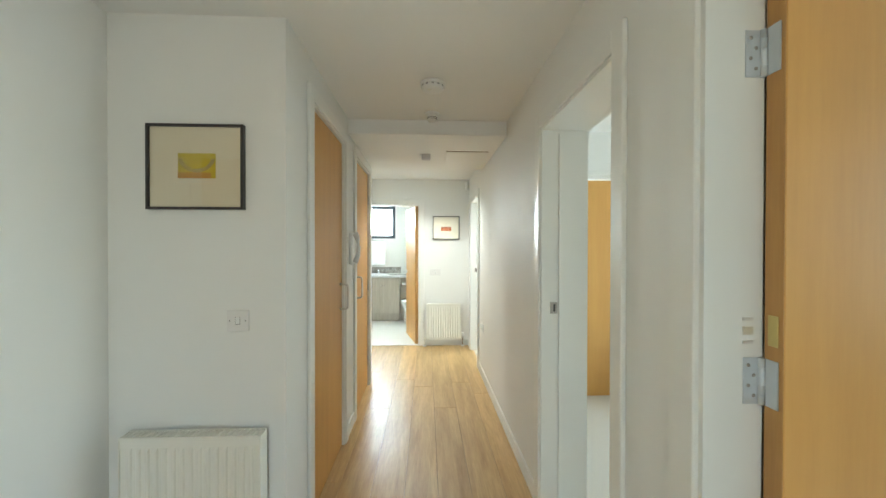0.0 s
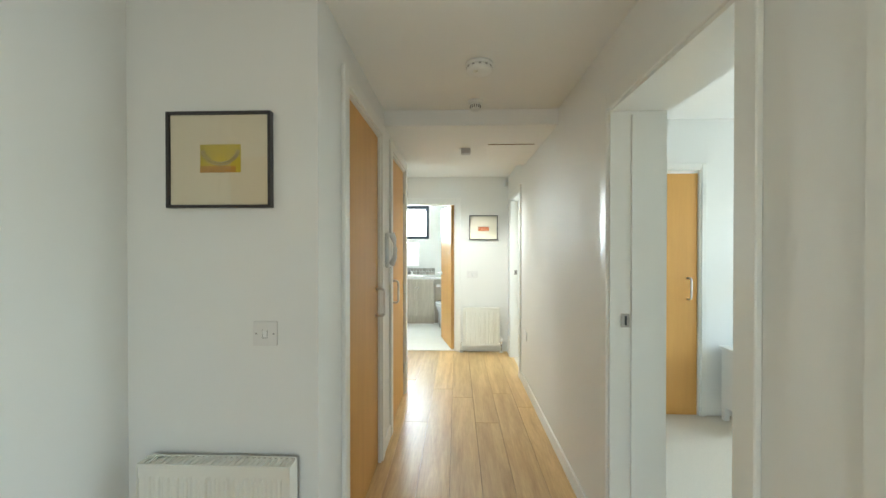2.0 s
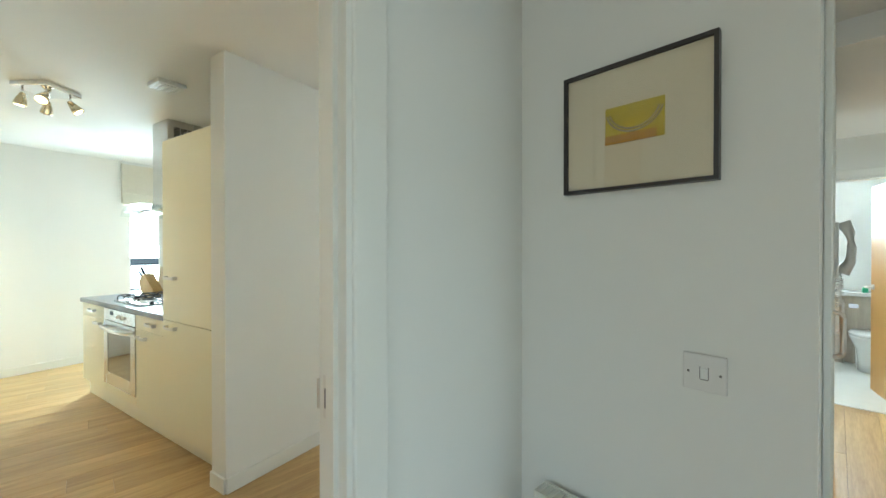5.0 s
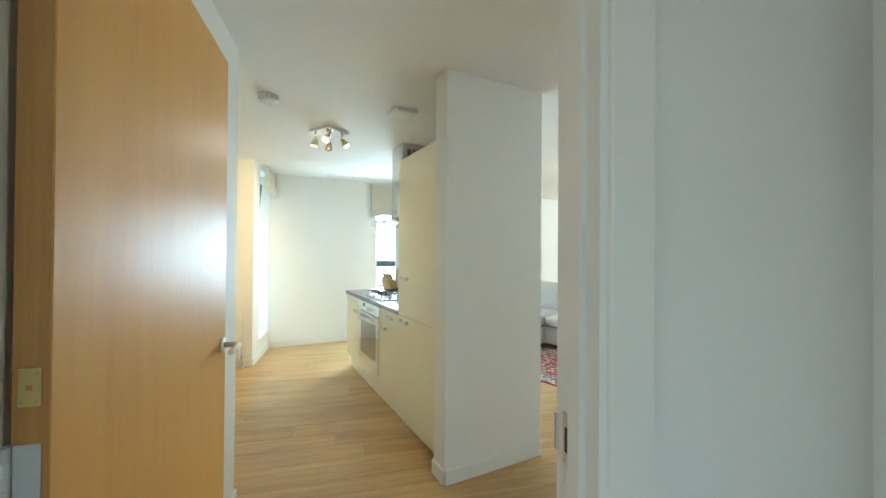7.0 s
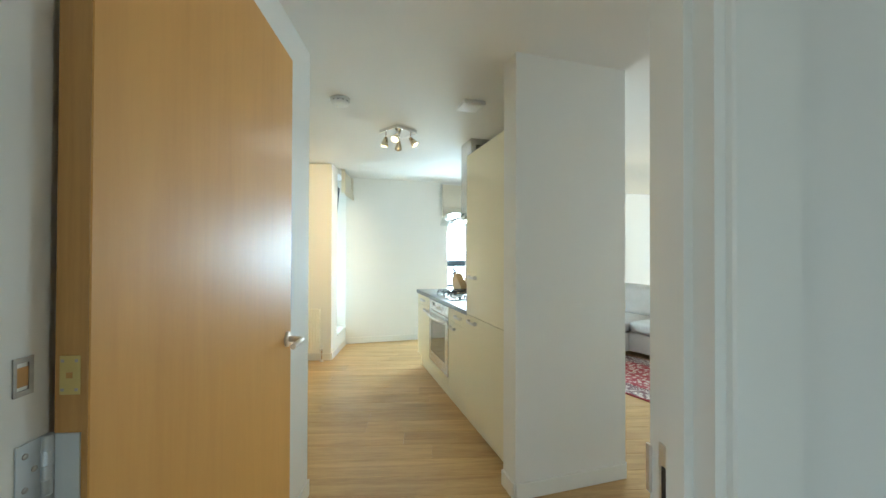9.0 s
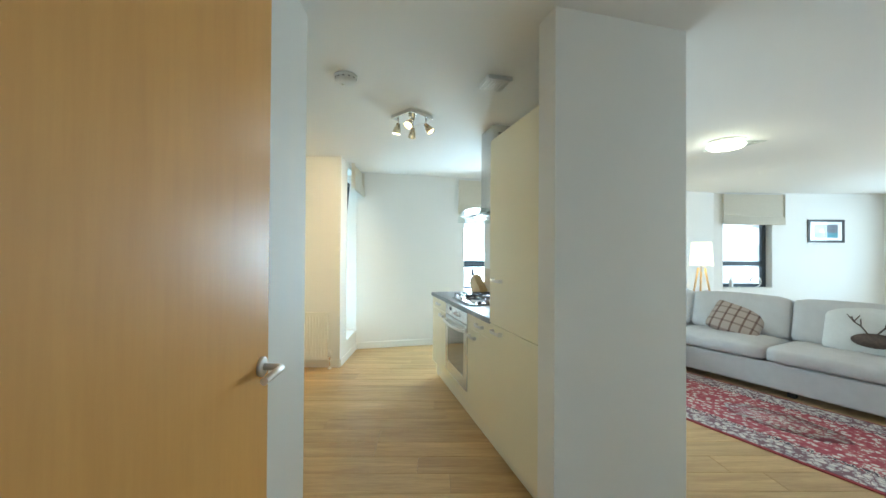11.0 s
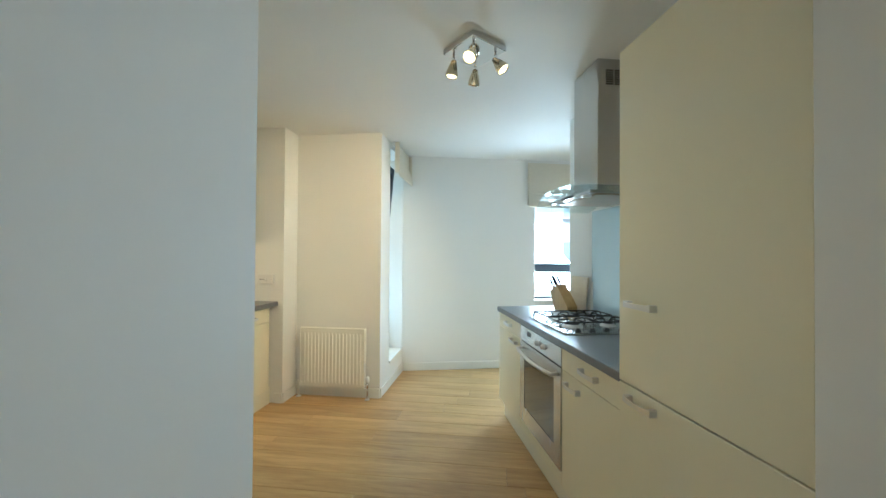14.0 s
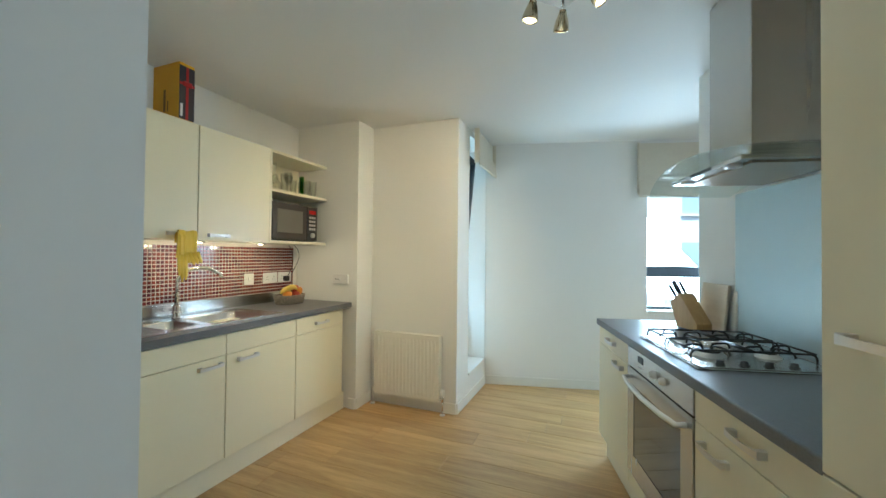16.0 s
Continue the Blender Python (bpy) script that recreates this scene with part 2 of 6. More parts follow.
def thing(name, m, label, category, group="", kind=""):
    ob = new(name)
    ob.empty_display_size = 0.1
    ob.matrix_basis = m
    return tagged(ob, label, category, group, kind)


def structure(name, bm, mat, label, category, at=None):
    return tagged(part(name, bm, mat, at=at), label, category, kind="structure")


def wall(name, a, b, thick, z1, openings=(), z0=0.0, mat=None, label="smooth wall painted off-white"):
    """A wall whose face runs from a to b, with its thickness to the left of that way, and openings (from, to, low, high)."""
    a, b = Vector((*a, 0)), Vector((*b, 0))
    length = (b - a).length
    bm = bmesh.new()
    x = 0.0
    for o0, o1, lo, hi in sorted(openings):
        if o0 > x:
            box_into(bm, x, o0, 0, thick, z0, z1)
        if lo > z0:
            box_into(bm, o0, o1, 0, thick, z0, lo)
        if hi < z1:
            box_into(bm, o0, o1, 0, thick, hi, z1)
        x = o1
    if x < length:
        box_into(bm, x, length, 0, thick, z0, z1)
    bmesh.ops.recalc_face_normals(bm, faces=bm.faces[:])
    ang = math.degrees(math.atan2(b.y - a.y, b.x - a.x))
    return structure(name, bm, mat or PAINT, label, "wall", pose(a.x, a.y, 0, 0, 0, ang))


# ---- the shell ----
HC, KC = 2.33, 2.48         # ceilings of the hall and of the kitchen

# hall, right-hand wall with three doorways (walked from south to north; thickness lies to the east)
RW = 0.895
wall("wall_hall_east", (RW, 6.1), (RW, 1.56), 0.24, 2.6, [(6.1 - 5.66, 6.1 - 4.93, 0, 2.0), (6.1 - 2.567, 6.1 - 1.778, 0, 2.02)])
wall("wall_hall_east_near", (RW, 1.56), (RW, -1.2), 0.12, 2.6, [(1.56 - 1.416, 1.56 - 0.55, 0, 2.08)])
wall("wall_hall_west", (-0.99, -1.2), (-0.99, 2.185), 0.115, 2.6, [(0.644 + 1.2, 1.55 + 1.2, 0, 2.08)])
wall("wall_picture", (-1.105, 2.185), (-0.285, 2.185), 0.1, 2.6)
wall("wall_cupboards", (-0.285, 2.285), (-0.285, 4.5), 0.1, 2.6, [(2.52 - 2.285, 3.29 - 2.285, 0, 2.13), (3.67 - 2.285, 4.43 - 2.285, 0, 2.13)])
wall("wall_cupboard_back", (-0.9, 2.285), (-0.9, 4.5), 0.205, 2.6)
wall("wall_cupboard_end", (-0.285, 4.5), (-1.105, 4.5), -0.1, 2.6)
wall("wall_hall_end", (-1.105, 5.908), (RW, 5.908), 0.12, 2.6, [(1.105 - 0.56, 1.105 + 0.2, 0, 1.985)])
# Unseen south wall; its opening is added for the hall's warm fill.
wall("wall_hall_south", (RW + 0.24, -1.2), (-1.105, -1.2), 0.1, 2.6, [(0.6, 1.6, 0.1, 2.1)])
structure("ceiling_hall", block(-1.0, RW, -1.2, 3.42, HC, HC + 0.1), CEIL, "flat matt white hall ceiling", "ceiling")
structure("ceiling_soffit", block(-0.285, RW, 3.42, 4.70, 2.225, HC + 0.1), CEIL, "lowered matt white soffit over the corridor", "ceiling")
structure("ceiling_hall_end", block(-1.105, RW, 4.70, 5.908, HC, HC + 0.1), CEIL, "flat white ceiling with a small downlight", "ceiling")

# kitchen and living room
# Added openings: one for the east fill lamp, one to light the corridor.
wall("wall_kitchen_north_of_door", (-1.105, 9.4), (-1.105, 2.285), -0.1, 2.6, [(0.2, 1.1, 0.7, 2.2), (9.4 - 5.65, 9.4 - 4.75, 0, 2.05)])
wall("wall_kitchen_entry", (-1.105, 0.54), (-2.72, 0.54), 0.1, 2.6)
wall("wall_kitchen_return", (-2.72, 0.44), (-2.72, -1.46), 0.1, 2.6)
wall("wall_kitchen_back", (-2.72, -1.46), (-5.5, -1.46), 0.12, 2.6)
wall("wall_kitchen_nib", (-5.15, -1.46), (-5.15, -0.80), 0.235, 2.6)
wall("wall_kitchen_box", (-5.385, -0.80), (-5.385, 0.0295), 0.12, 2.6)
wall("wall_kitchen_window_side", (-5.39, 0.0301), (-6.6, 0.045), 0.33, 2.6, [(0.29, 0.835, 0.25, 2.42)])
FW = [(-6.222, 0.045), (-7.74, 6.23), (-7.74, 9.4)]
wall("wall_far", FW[0], FW[1], 0.22, 2.6, [(1.575, 2.35, 0.79, 2.3)])
wall("wall_living_west", FW[1], FW[2], 0.22, 2.6, [(0.17, 1.09, 0.735, 2.2)])
# This unseen window opening is added for the north fill lamp.
wall("wall_living_north", (-7.9, 9.4), (-1.105, 9.4), 0.2, 2.6, [(1.2, 3.2, 0.7, 2.2)])
structure("ceiling_kitchen", block(-8.2, -1.105, -1.6, 9.5, KC, KC + 0.1), CEIL, "flat matt white kitchen and living room ceiling", "ceiling")
# partition behind the hob run with its end nib; local x runs back along the run, y across it
KF = pose(KX, KY, 0, 0, 0, 13.8)
pb = bmesh.new()
box_into(pb, -0.15, 0, 0, 0.74, 0, 2.5)
box_into(pb, -2.55, -0.15, 0.64, 0.74, 0, 2.5)
structure("wall_partition", pb, PAINT, "off-white partition wall between kitchen and living room", "wall", KF)

# bedroom, study and bathroom beyond the doors
wall("wall_bedroom_north", (1.135, 4.03), (4.2, 4.03), 0.1, 2.6, [(0.34, 1.09, 0, 2.05)])
wall("wall_bedroom_east", (4.1, 1.46), (4.1, 4.13), -0.1, 2.6, [(0.7, 2.3, 0.8, 2.1)])
wall("wall_bedroom_south", (1.015, 1.56), (4.2, 1.56), -0.1, 2.6)
structure("ceiling_bedroom", block(1.015, 4.2, -1.3, 6.1, 2.45, 2.55), CEIL, "flat white bedroom ceiling", "ceiling")
wall("wall_study_east", (3.4, -1.2), (3.4, 1.46), -0.1, 2.6, [(1.4, 2.4, 0.8, 2.1)])
wall("wall_study_south", (1.015, -1.2), (3.5, -1.2), -0.1, 2.6)
wall("wall_bathroom_west", (-1.25, 8.1), (-1.25, 6.028), -0.1, 2.6)
wall("wall_bathroom_east", (0.75, 6.028), (0.75, 8.1), -0.1, 2.6)
wall("wall_bathroom_north", (-1.35, 7.95), (0.85, 7.95), 0.2, 2.6, [(0.35, 1.04, 1.54, 2.17)])
structure("ceiling_bathroom", block(-1.3, 0.8, 6.03, 8.05, 2.4, 2.5), CEIL, "flat white bathroom ceiling", "ceiling")
# Unseen wall; its opening is added for the far room's fill lamp.
wall("wall_fareast_room", (2.2, 4.5), (2.2, 6.1), -0.1, 2.6, [(0.3, 1.3, 0.8, 2.1)])
structure("floor_bedroom", block(0.93, 4.2, -1.3, 6.1, -0.05, 0.006), CARPET, "plush cream bedroom carpet", "floor")
structure("floor_bathroom", block(-1.3, 0.8, 5.93, 8.05, -0.05, 0.006), TILEFLOOR, "pale bathroom floor", "floor")
structure("floor_base", block(-8.2, 0.93, -1.6, 9.5, -0.06, -0.012), OAK_GAP, "dark joints under the oak floor", "floor")
# Unseen slab added to stop sun leaking in between walls and ceilings.
structure("roof", block(-8.6, 4.4, -1.9, 9.9, 2.62, 2.75), CEIL, "unseen added slab that keeps sunlight out of the rooms", "roof")


# ---- doors and trim ----
HINGE_STEEL = material("hinge_steel", (0.60, 0.63, 0.65), 0.4, 0.45, vary=0.05, scale=20)
AGED = material("aged_steel", (0.42, 0.39, 0.35), 0.45, 0.8, vary=0.2, scale=60)
BRASS = material("brass_plate", (0.58, 0.47, 0.18), 0.4, 0.6, vary=0.08, scale=30)


def lever_handle(parent, x, y, z, side, way):
    """A round rose and a straight lever on one face of a leaf; side is the way out of the face along y, way the lever's along x."""
    h = part("handle", joined(
        moved(turned([(0, 0), (0.026, 0), (0.026, 0.008), (0.022, 0.010), (0, 0.010)]), Matrix.Translation((x, y, z)) @ Matrix.Rotation(-side * math.pi / 2, 4, "X")),
        rod([(x, y, z), (x, y + side * 0.045, z), (x + way * 0.012, y + side * 0.058, z), (x + way * 0.115, y + side * 0.058, z)], 0.0095, 12)),
        SATIN, parent, "satin steel lever handle")
    return h


def d_handle(parent, x, y, z, side, height=0.17, stand=0.055, radius=0.0085):
    """An upright bar handle with rounded corners."""
    pts = [(x, y, z)]
    for k in range(5):
        a = k * math.pi / 8
        pts.append((x, y + side * (stand - 0.02 + 0.02 * math.sin(a)), z + 0.02 - 0.02 * math.cos(a)))
    for k in range(5):
        a = k * math.pi / 8
        pts.append((x, y + side * (stand - 0.02 + 0.02 * math.cos(a)), z + height - 0.02 + 0.02 * math.sin(a)))
    pts.append((x, y, z + height))
    return part("handle", rod(pts, radius, 10), SATIN, parent, "satin steel bar handle")


def hinge(parent, x, y, z, leaf_way, height=0.1):
    """A butt hinge: knuckle and two flaps, one on the frame and one on the leaf's edge."""
    bm = joined(rod([(x, y, z - height / 2), (x, y, z + height / 2)], 0.0075, 12),
                *[rod([(x, y, z - height / 2 + k * height / 5 - 0.001), (x, y, z - height / 2 + k * height / 5 + 0.001)], 0.0082, 12) for k in (1, 2, 3, 4)],
                block(x + leaf_way[0], x + leaf_way[1], y + leaf_way[2], y + leaf_way[3], z - height / 2, z + height / 2),
                block(x + leaf_way[4], x + leaf_way[5], y + leaf_way[6], y + leaf_way[7], z - height / 2, z + height / 2))
    h = part("hinge", bm, HINGE_STEEL, parent, "steel butt hinge")
    xs, ys = x + leaf_way[1], y + (leaf_way[2] + leaf_way[3]) / 2
    screws = [moved(turned([(0, 0), (0.0042, 0), (0.0036, 0.0012), (0, 0.0008)], 10), Matrix.Translation((xs, ys + dy, z + dz)) @ Matrix.Rotation(math.pi / 2, 4, "Y")) for dy, dz in ((0.006, -0.032), (-0.006, -0.010), (0.006, 0.012), (-0.006, 0.034))]
    part("hinge_screws", joined(*screws), AGED, h, "countersunk screw heads")
    return h


def door_case(name, m, w, t, h, arch=0.075, label="", back=True):
    """The lining and architraves of a doorway: x along the wall from 0 to w, y through it from 0 to t."""
    d = thing(name, m, label or "white gloss painted door frame with plain architraves", "door frame", kind="structure")
    lining = bmesh.new()
    box_into(lining, -0.004, 0.022, -0.006, t + 0.006, 0, h)
    box_into(lining, w - 0.022, w + 0.004, -0.006, t + 0.006, 0, h)
    box_into(lining, 0.022, w - 0.022, -0.006, t + 0.006, h - 0.022, h + 0.004)
    part("lining", lining, TRIM, d)
    for face, y0, y1 in (("front", -0.018, -0.0005), ("back", t + 0.0005, t + 0.018)):
        if face == "back" and not back:
            continue
        a = bmesh.new()
        box_into(a, 0.008 - arch, 0.008, y0, y1, 0, h + arch - 0.008)
        box_into(a, w - 0.008, w - 0.008 + arch, y0, y1, 0, h + arch - 0.008)
        box_into(a, 0.008, w - 0.008, y0, y1, h - 0.008, h + arch - 0.008)
        bmesh.ops.bevel(a, geom=[e for e in a.edges], offset=0.003, segments=1, affect="EDGES")
        part("architrave", a, TRIM, d)
    return d


def door_leaf(parent, m, w, h, t=0.044, z0=0.006, lip=True):
    """A flush veneered leaf: x from the hinge, y through it."""
    leaf = part("leaf", block(0, w, 0, t, z0, h, 0.0015, 1), VENEER, parent, "honey-coloured flush wood veneer door", m)
    if lip:
        part("lipping", block(-0.0022, -0.0006, 0.001, t - 0.001, z0, h), VENEER_EDGE, leaf, "darker timber lipping on the leaf's edge")
    return leaf


# kitchen doorway in the west wall of the hall: local x runs north, y runs west
kd = door_case("door_1", pose(-0.99, 0.644, 0, 0, 0, 90), 0.906, 0.115, 2.08, 0.085)
part("stop", joined(block(0.872, 0.884, 0.03, 0.066, 0, 2.03)), TRIM, kd)
part("strike_plate", joined(block(0.8815, 0.8835, 0.070, 0.096, 0.99, 1.09), block(0.8795, 0.8835, 0.116, 0.124, 1.005, 1.075)), SATIN, kd, "steel strike plate with a dark slot")
part("strike_slot", block(0.8800, 0.8814, 0.078, 0.088, 1.015, 1.06), BLACK, kd, "dark slot in the strike plate")
kl = door_leaf(kd, pose(0.075, 0.122, 0, 0, 0, 91.25), 0.862, 2.07)
lever_handle(kl, 0.815, 0.0, 1.052, -1, -1)
hinge(kd, 0.027, 0.115, 1.06, (-0.0045, -0.0025, -0.038, -0.004, 0.008, 0.040, 0.0018, 0.0042))
hinge(kd, 0.027, 0.115, 1.86, (-0.0045, -0.0025, -0.038, -0.004, 0.008, 0.040, 0.0018, 0.0042))
part("closer_plate", block(-0.0045, -0.0025, 0.009, 0.036, 1.163, 1.217, 0.0008, 1), BRASS, kl, "brass door closer plate")
part("plate_screws", joined(*[block(-0.0052, -0.0046, sy - 0.002, sy + 0.002, sz - 0.002, sz + 0.002) for sy in (0.0135, 0.0315) for sz in (1.170, 1.210)]), AGED, kl, "four dark screw heads")
part("plate_socket", block(-0.0052, -0.0046, 0.0185, 0.0265, 1.186, 1.194), VENEER_EDGE, kl, "small square socket in the plate")
part("closer_keep", joined(block(0.0225, 0.0245, 0.073, 0.098, 1.174, 1.181), block(0.0225, 0.0245, 0.073, 0.098, 1.217, 1.224), block(0.0225, 0.0245, 0.092, 0.098, 1.181, 1.217), block(0.0225, 0.0245, 0.073, 0.077, 1.181, 1.217)), AGED, kd, "worn steel closer keep")
part("closer_pocket", block(0.0225, 0.0238, 0.0775, 0.0915, 1.186, 1.211), VENEER_EDGE, kd, "bare timber in the closer's pocket")

# near room in the east wall: local x runs south, y runs east
nd = door_case("door_2", pose(RW, 1.416, 0, 0, 0, -90), 0.866, 0.12, 2.08, 0.085)
nl = door_leaf(nd, pose(0.072, 0.127, 0, 0, 0, 90), 0.80, 2.07)
for hz in (1.81, 1.105, 0.25):
    hinge(nd, 0.027, 0.120, hz, (-0.0045, -0.0025, -0.038, -0.004, 0.008, 0.036, 0.0018, 0.0042))
part("closer_plate", block(-0.0045, -0.0025, 0.010, 0.034, 1.185, 1.25, 0.0008, 1), BRASS, nl, "brass door closer plate")
part("closer_keep", joined(block(0.0225, 0.024, 0.080, 0.104, 1.185, 1.192), block(0.0225, 0.024, 0.080, 0.104, 1.235, 1.242), block(0.0225, 0.024, 0.080, 0.104, 1.205, 1.222)), SATIN, nd, "worn steel closer keep")

# bedroom and the far room
for name, y1, w in (("door_3", 2.567, 0.789), ("door_4", 5.66, 0.73)):
    dc = door_case(name, pose(RW, y1, 0, 0, 0, -90), w, 0.234, 2.02 if w > 0.75 else 2.0, 0.07, back=False)
    part("stop", joined(block(0.022, 0.034, 0.085, 0.13, 0, 1.98), block(w - 0.034, w - 0.022, 0.085, 0.13, 0, 1.98)), TRIM, dc)
    part("strike_plate", joined(block(0.0225, 0.0245, 0.042, 0.080, 1.045, 1.105, 0.0008, 1), block(0.0245, 0.0335, 0.042, 0.046, 1.055, 1.095)), AGED, dc, "aged steel strike plate with a lip")
    part("strike_slot", block(0.0246, 0.0256, 0.058, 0.068, 1.055, 1.095), BLACK, dc, "dark slot in the strike plate")

# cupboards in the corridor: local x runs north, y runs west
for name, y0, w, hx in (("door_5", 2.52, 0.77, 0.665), ("door_6", 3.67, 0.76, 0.075)):
    dc = door_case(name, pose(-0.285, y0, 0, 0, 0, 90), w, 0.1, 2.13, 0.07, "white framed corridor cupboard with a closed veneer door")
    lf = door_leaf(dc, pose(0.025, 0.012, 0, 0, 0, 0), w - 0.05, 2.105, lip=False)
    d_handle(lf, hx, 0, 0.965, -1)
    for hz in (0.25, 1.0, 1.85):
        part("hinge", rod([(w - 0.025 if hx < 0.3 else 0.025, 0.004, hz - 0.045), (w - 0.025 if hx < 0.3 else 0.025, 0.004, hz + 0.045)], 0.007, 10), HINGE_STEEL, dc, "steel hinge knuckle")

# bathroom: local x runs east, y runs north
bd = door_case("door_7", pose(-0.56, 5.908, 0, 0, 0, 0), 0.76, 0.12, 1.985, 0.07)
bl = door_leaf(bd, pose(0.738, 0.075, 0, 0, 0, 103.5), 0.70, 1.965)
lever_handle(bl, 0.64, 0.044, 1.0, 1, -1)
for hz in (0.3, 1.0, 1.75):
    part("hinge", block(0.7365, 0.7385, 0.035, 0.072, hz - 0.045, hz + 0.045), HINGE_STEEL, bd, "steel butt hinge")
part("threshold", block(0.0, 0.76, 0.0, 0.05, 0.0, 0.007, 0.002, 1), SATIN, bd, "thin metal threshold strip")

# bedroom cupboard: local x runs east, y runs north
wd = door_case("door_8", pose(1.135 + 0.34, 4.03, 0, 0, 0, 0), 0.75, 0.1, 2.05, 0.04, "white framed bedroom cupboard with a closed veneer door")
wl = door_leaf(wd, pose(0.025, 0.012, 0, 0, 0, 0), 0.70, 2.005, lip=False)
d_handle(wl, 0.62, 0, 0.97, -1)


def skirting(name, a, b, h=0.09, t=0.014):
    """A skirting board on the left of the way from a to b."""
    a, b = Vector((*a, 0)), Vector((*b, 0))
    bm = block(0, (b - a).length, 0.0005, t, 0.001, h, 0.003, 1)
    return structure(name, bm, TRIM, "white gloss painted skirting board", "skirting",
                     pose(a.x, a.y, 0, 0, 0, math.degrees(math.atan2(b.y - a.y, b.x - a.x))))


for i, (a, b) in enumerate((
        ((RW, 2.62), (RW, 4.85)), ((RW, 5.735), (RW, 5.89)), ((RW, 1.48), (RW, 1.72)), ((0.27, 5.908), (0.27, 5.908)),
        ((RW - 0.016, 5.908), (0.27, 5.908)), ((-0.285, 2.18), (-0.97, 2.185)), ((-0.99, 2.17), (-0.99, 1.615)), ((-0.99, 0.60), (-0.99, -1.2)),
        ((-0.285, 3.60), (-0.285, 3.36)), ((-0.285, 2.44), (-0.285, 2.19)),
        ((-2.72, 0.54), (-1.13, 0.54)), ((-2.72, 0.44), (-2.72, -0.8)),
        ((-5.15, -0.87), (-5.15, -0.80)), ((-5.15, -0.80), (-5.371, -0.80)), ((-5.385, -0.786), (-5.385, 0.03)), ((-5.385, 0.03), (-6.2, 0.0435)),
        )):
    # boards stand on the room's side of the wall
    if (Vector(a) - Vector(b)).length < 0.02:
        continue
    flip = i < 11
    skirting("baseboard_%d" % (i + 1), *((a, b) if flip else (b, a)))
for i, (a, b) in enumerate(((kp(3.892, -0.73), kp(3.892, 6.3)), (kp(0, 0.74), kp(0, 0)), (kp(0, 0.0), kp(0.15, 0.0)), (kp(2.55, 0.74), kp(0.0, 0.74)))):
    a, b = (b, a) if i == 0 else (a, b)
    skirting("baseboard_%d" % (i + 21), (a.x, a.y), (b.x, b.y))


# ---- kitchen units ----
def bow_handle(parent, x, z, length=0.142, y=0.0):
    """A flat bridge handle, its grip widening to square ends."""
    bm = bmesh.new()
    n = 12
    prof = []
    for k in range(n + 1):
        s = k / n
        out = 0.026 + 0.008 * (1 - (2 * s - 1) ** 2)
        hgt = 0.021 - 0.004 * math.sin(math.pi * s)
        prof.append((x - length / 2 + length * s, out, hgt))
    rings = [[bm.verts.new((px, y - o, z - g / 2)), bm.verts.new((px, y - o, z + g / 2)), bm.verts.new((px, y - o + 0.006, z + g / 2)), bm.verts.new((px, y - o + 0.006, z - g / 2))] for px, o, g in prof]
    for ra, rb in zip(rings, rings[1:]):
        for k in range(4):
            bm.faces.new((ra[k], ra[(k + 1) % 4], rb[(k + 1) % 4], rb[k]))
    bm.faces.new(rings[0][::-1])
    bm.faces.new(rings[-1])
    for sx in (x - length / 2, x + length / 2 - 0.018):
        box_into(bm, sx, sx + 0.018, y - 0.0245, y, z - 0.011, z + 0.011)
    bmesh.ops.recalc_face_normals(bm, faces=bm.faces[:])
    return part("handle", bm, SATIN, parent, "satin nickel bridge handle")


def front(name, parent, x0, x1, z0, z1, label=""):
    return part(name, block(x0 + 0.0015, x1 - 0.0015, 0, 0.019, z0 + 0.0015, z1 - 0.0015, 0.002, 1), CREAM, parent, label)


def base_unit(m, w, d, drawer=None, panel=False, handles=(), label="", z0=0.15, z1=0.868, split=0.755):
    """A base unit: x along it, the fronts at y = 0 and the body behind them."""
    c = thing("base_cabinet", m, label or "cream gloss kitchen base cabinet under the worktop", "cabinet", "kitchen base cabinets")
    part("body", block(0.002, w - 0.002, 0.0205, d, z0, z1), CARCASS, c)
    if drawer or panel:
        dr = front("drawer_front" if drawer else "fixed_panel", c, 0, w, split, z1 - 0.004)
        if drawer:
            bow_handle(dr, *drawer)
        dd = front("door", c, 0, w, z0, split)
    else:
        dd = front("door", c, 0, w, z0, z1 - 0.004)
    for hx, hz in handles:
        bow_handle(dd, hx, hz)
    return c


RUN = KF @ pose(0, 0.055, 0)
base_unit(RUN @ pose(-2.62, 0, 0), 0.56, 0.58, (0.28, 0.815), False, ((0.42, 0.715),), "cream gloss narrow end cabinet with a drawer beside the oven")
base_unit(RUN @ pose(-1.395, 0, 0), 0.575, 0.58, (0.29, 0.815), False, ((0.13, 0.70),), "cream gloss cabinet with a drawer between oven and larder")
pl = thing("plinth", KF, "cream kickboard under the hob run", "plinth")
part("board", block(-2.60, -0.155, 0.10, 0.116, 0.004, 0.149), CARCASS, pl)

# oven in its housing
ov = thing("built_in_oven", RUN @ pose(-2.06, 0, 0), "stainless steel built-in oven with a glass door, closed", "oven", "")
SMOKED = material("oven_glass", (0.03, 0.03, 0.032), 0.05, coat=0.5, vary=0.05)
part("housing", block(0.002, 0.663, 0.022, 0.58, 0.15, 0.868), CARCASS, ov)
part("control_panel", block(0.003, 0.662, -0.004, 0.02, 0.765, 0.864, 0.002, 1), STEEL, ov)
part("display", block(0.145, 0.205, -0.0065, -0.0045, 0.815, 0.845), BLACK, ov, "small dark clock display")
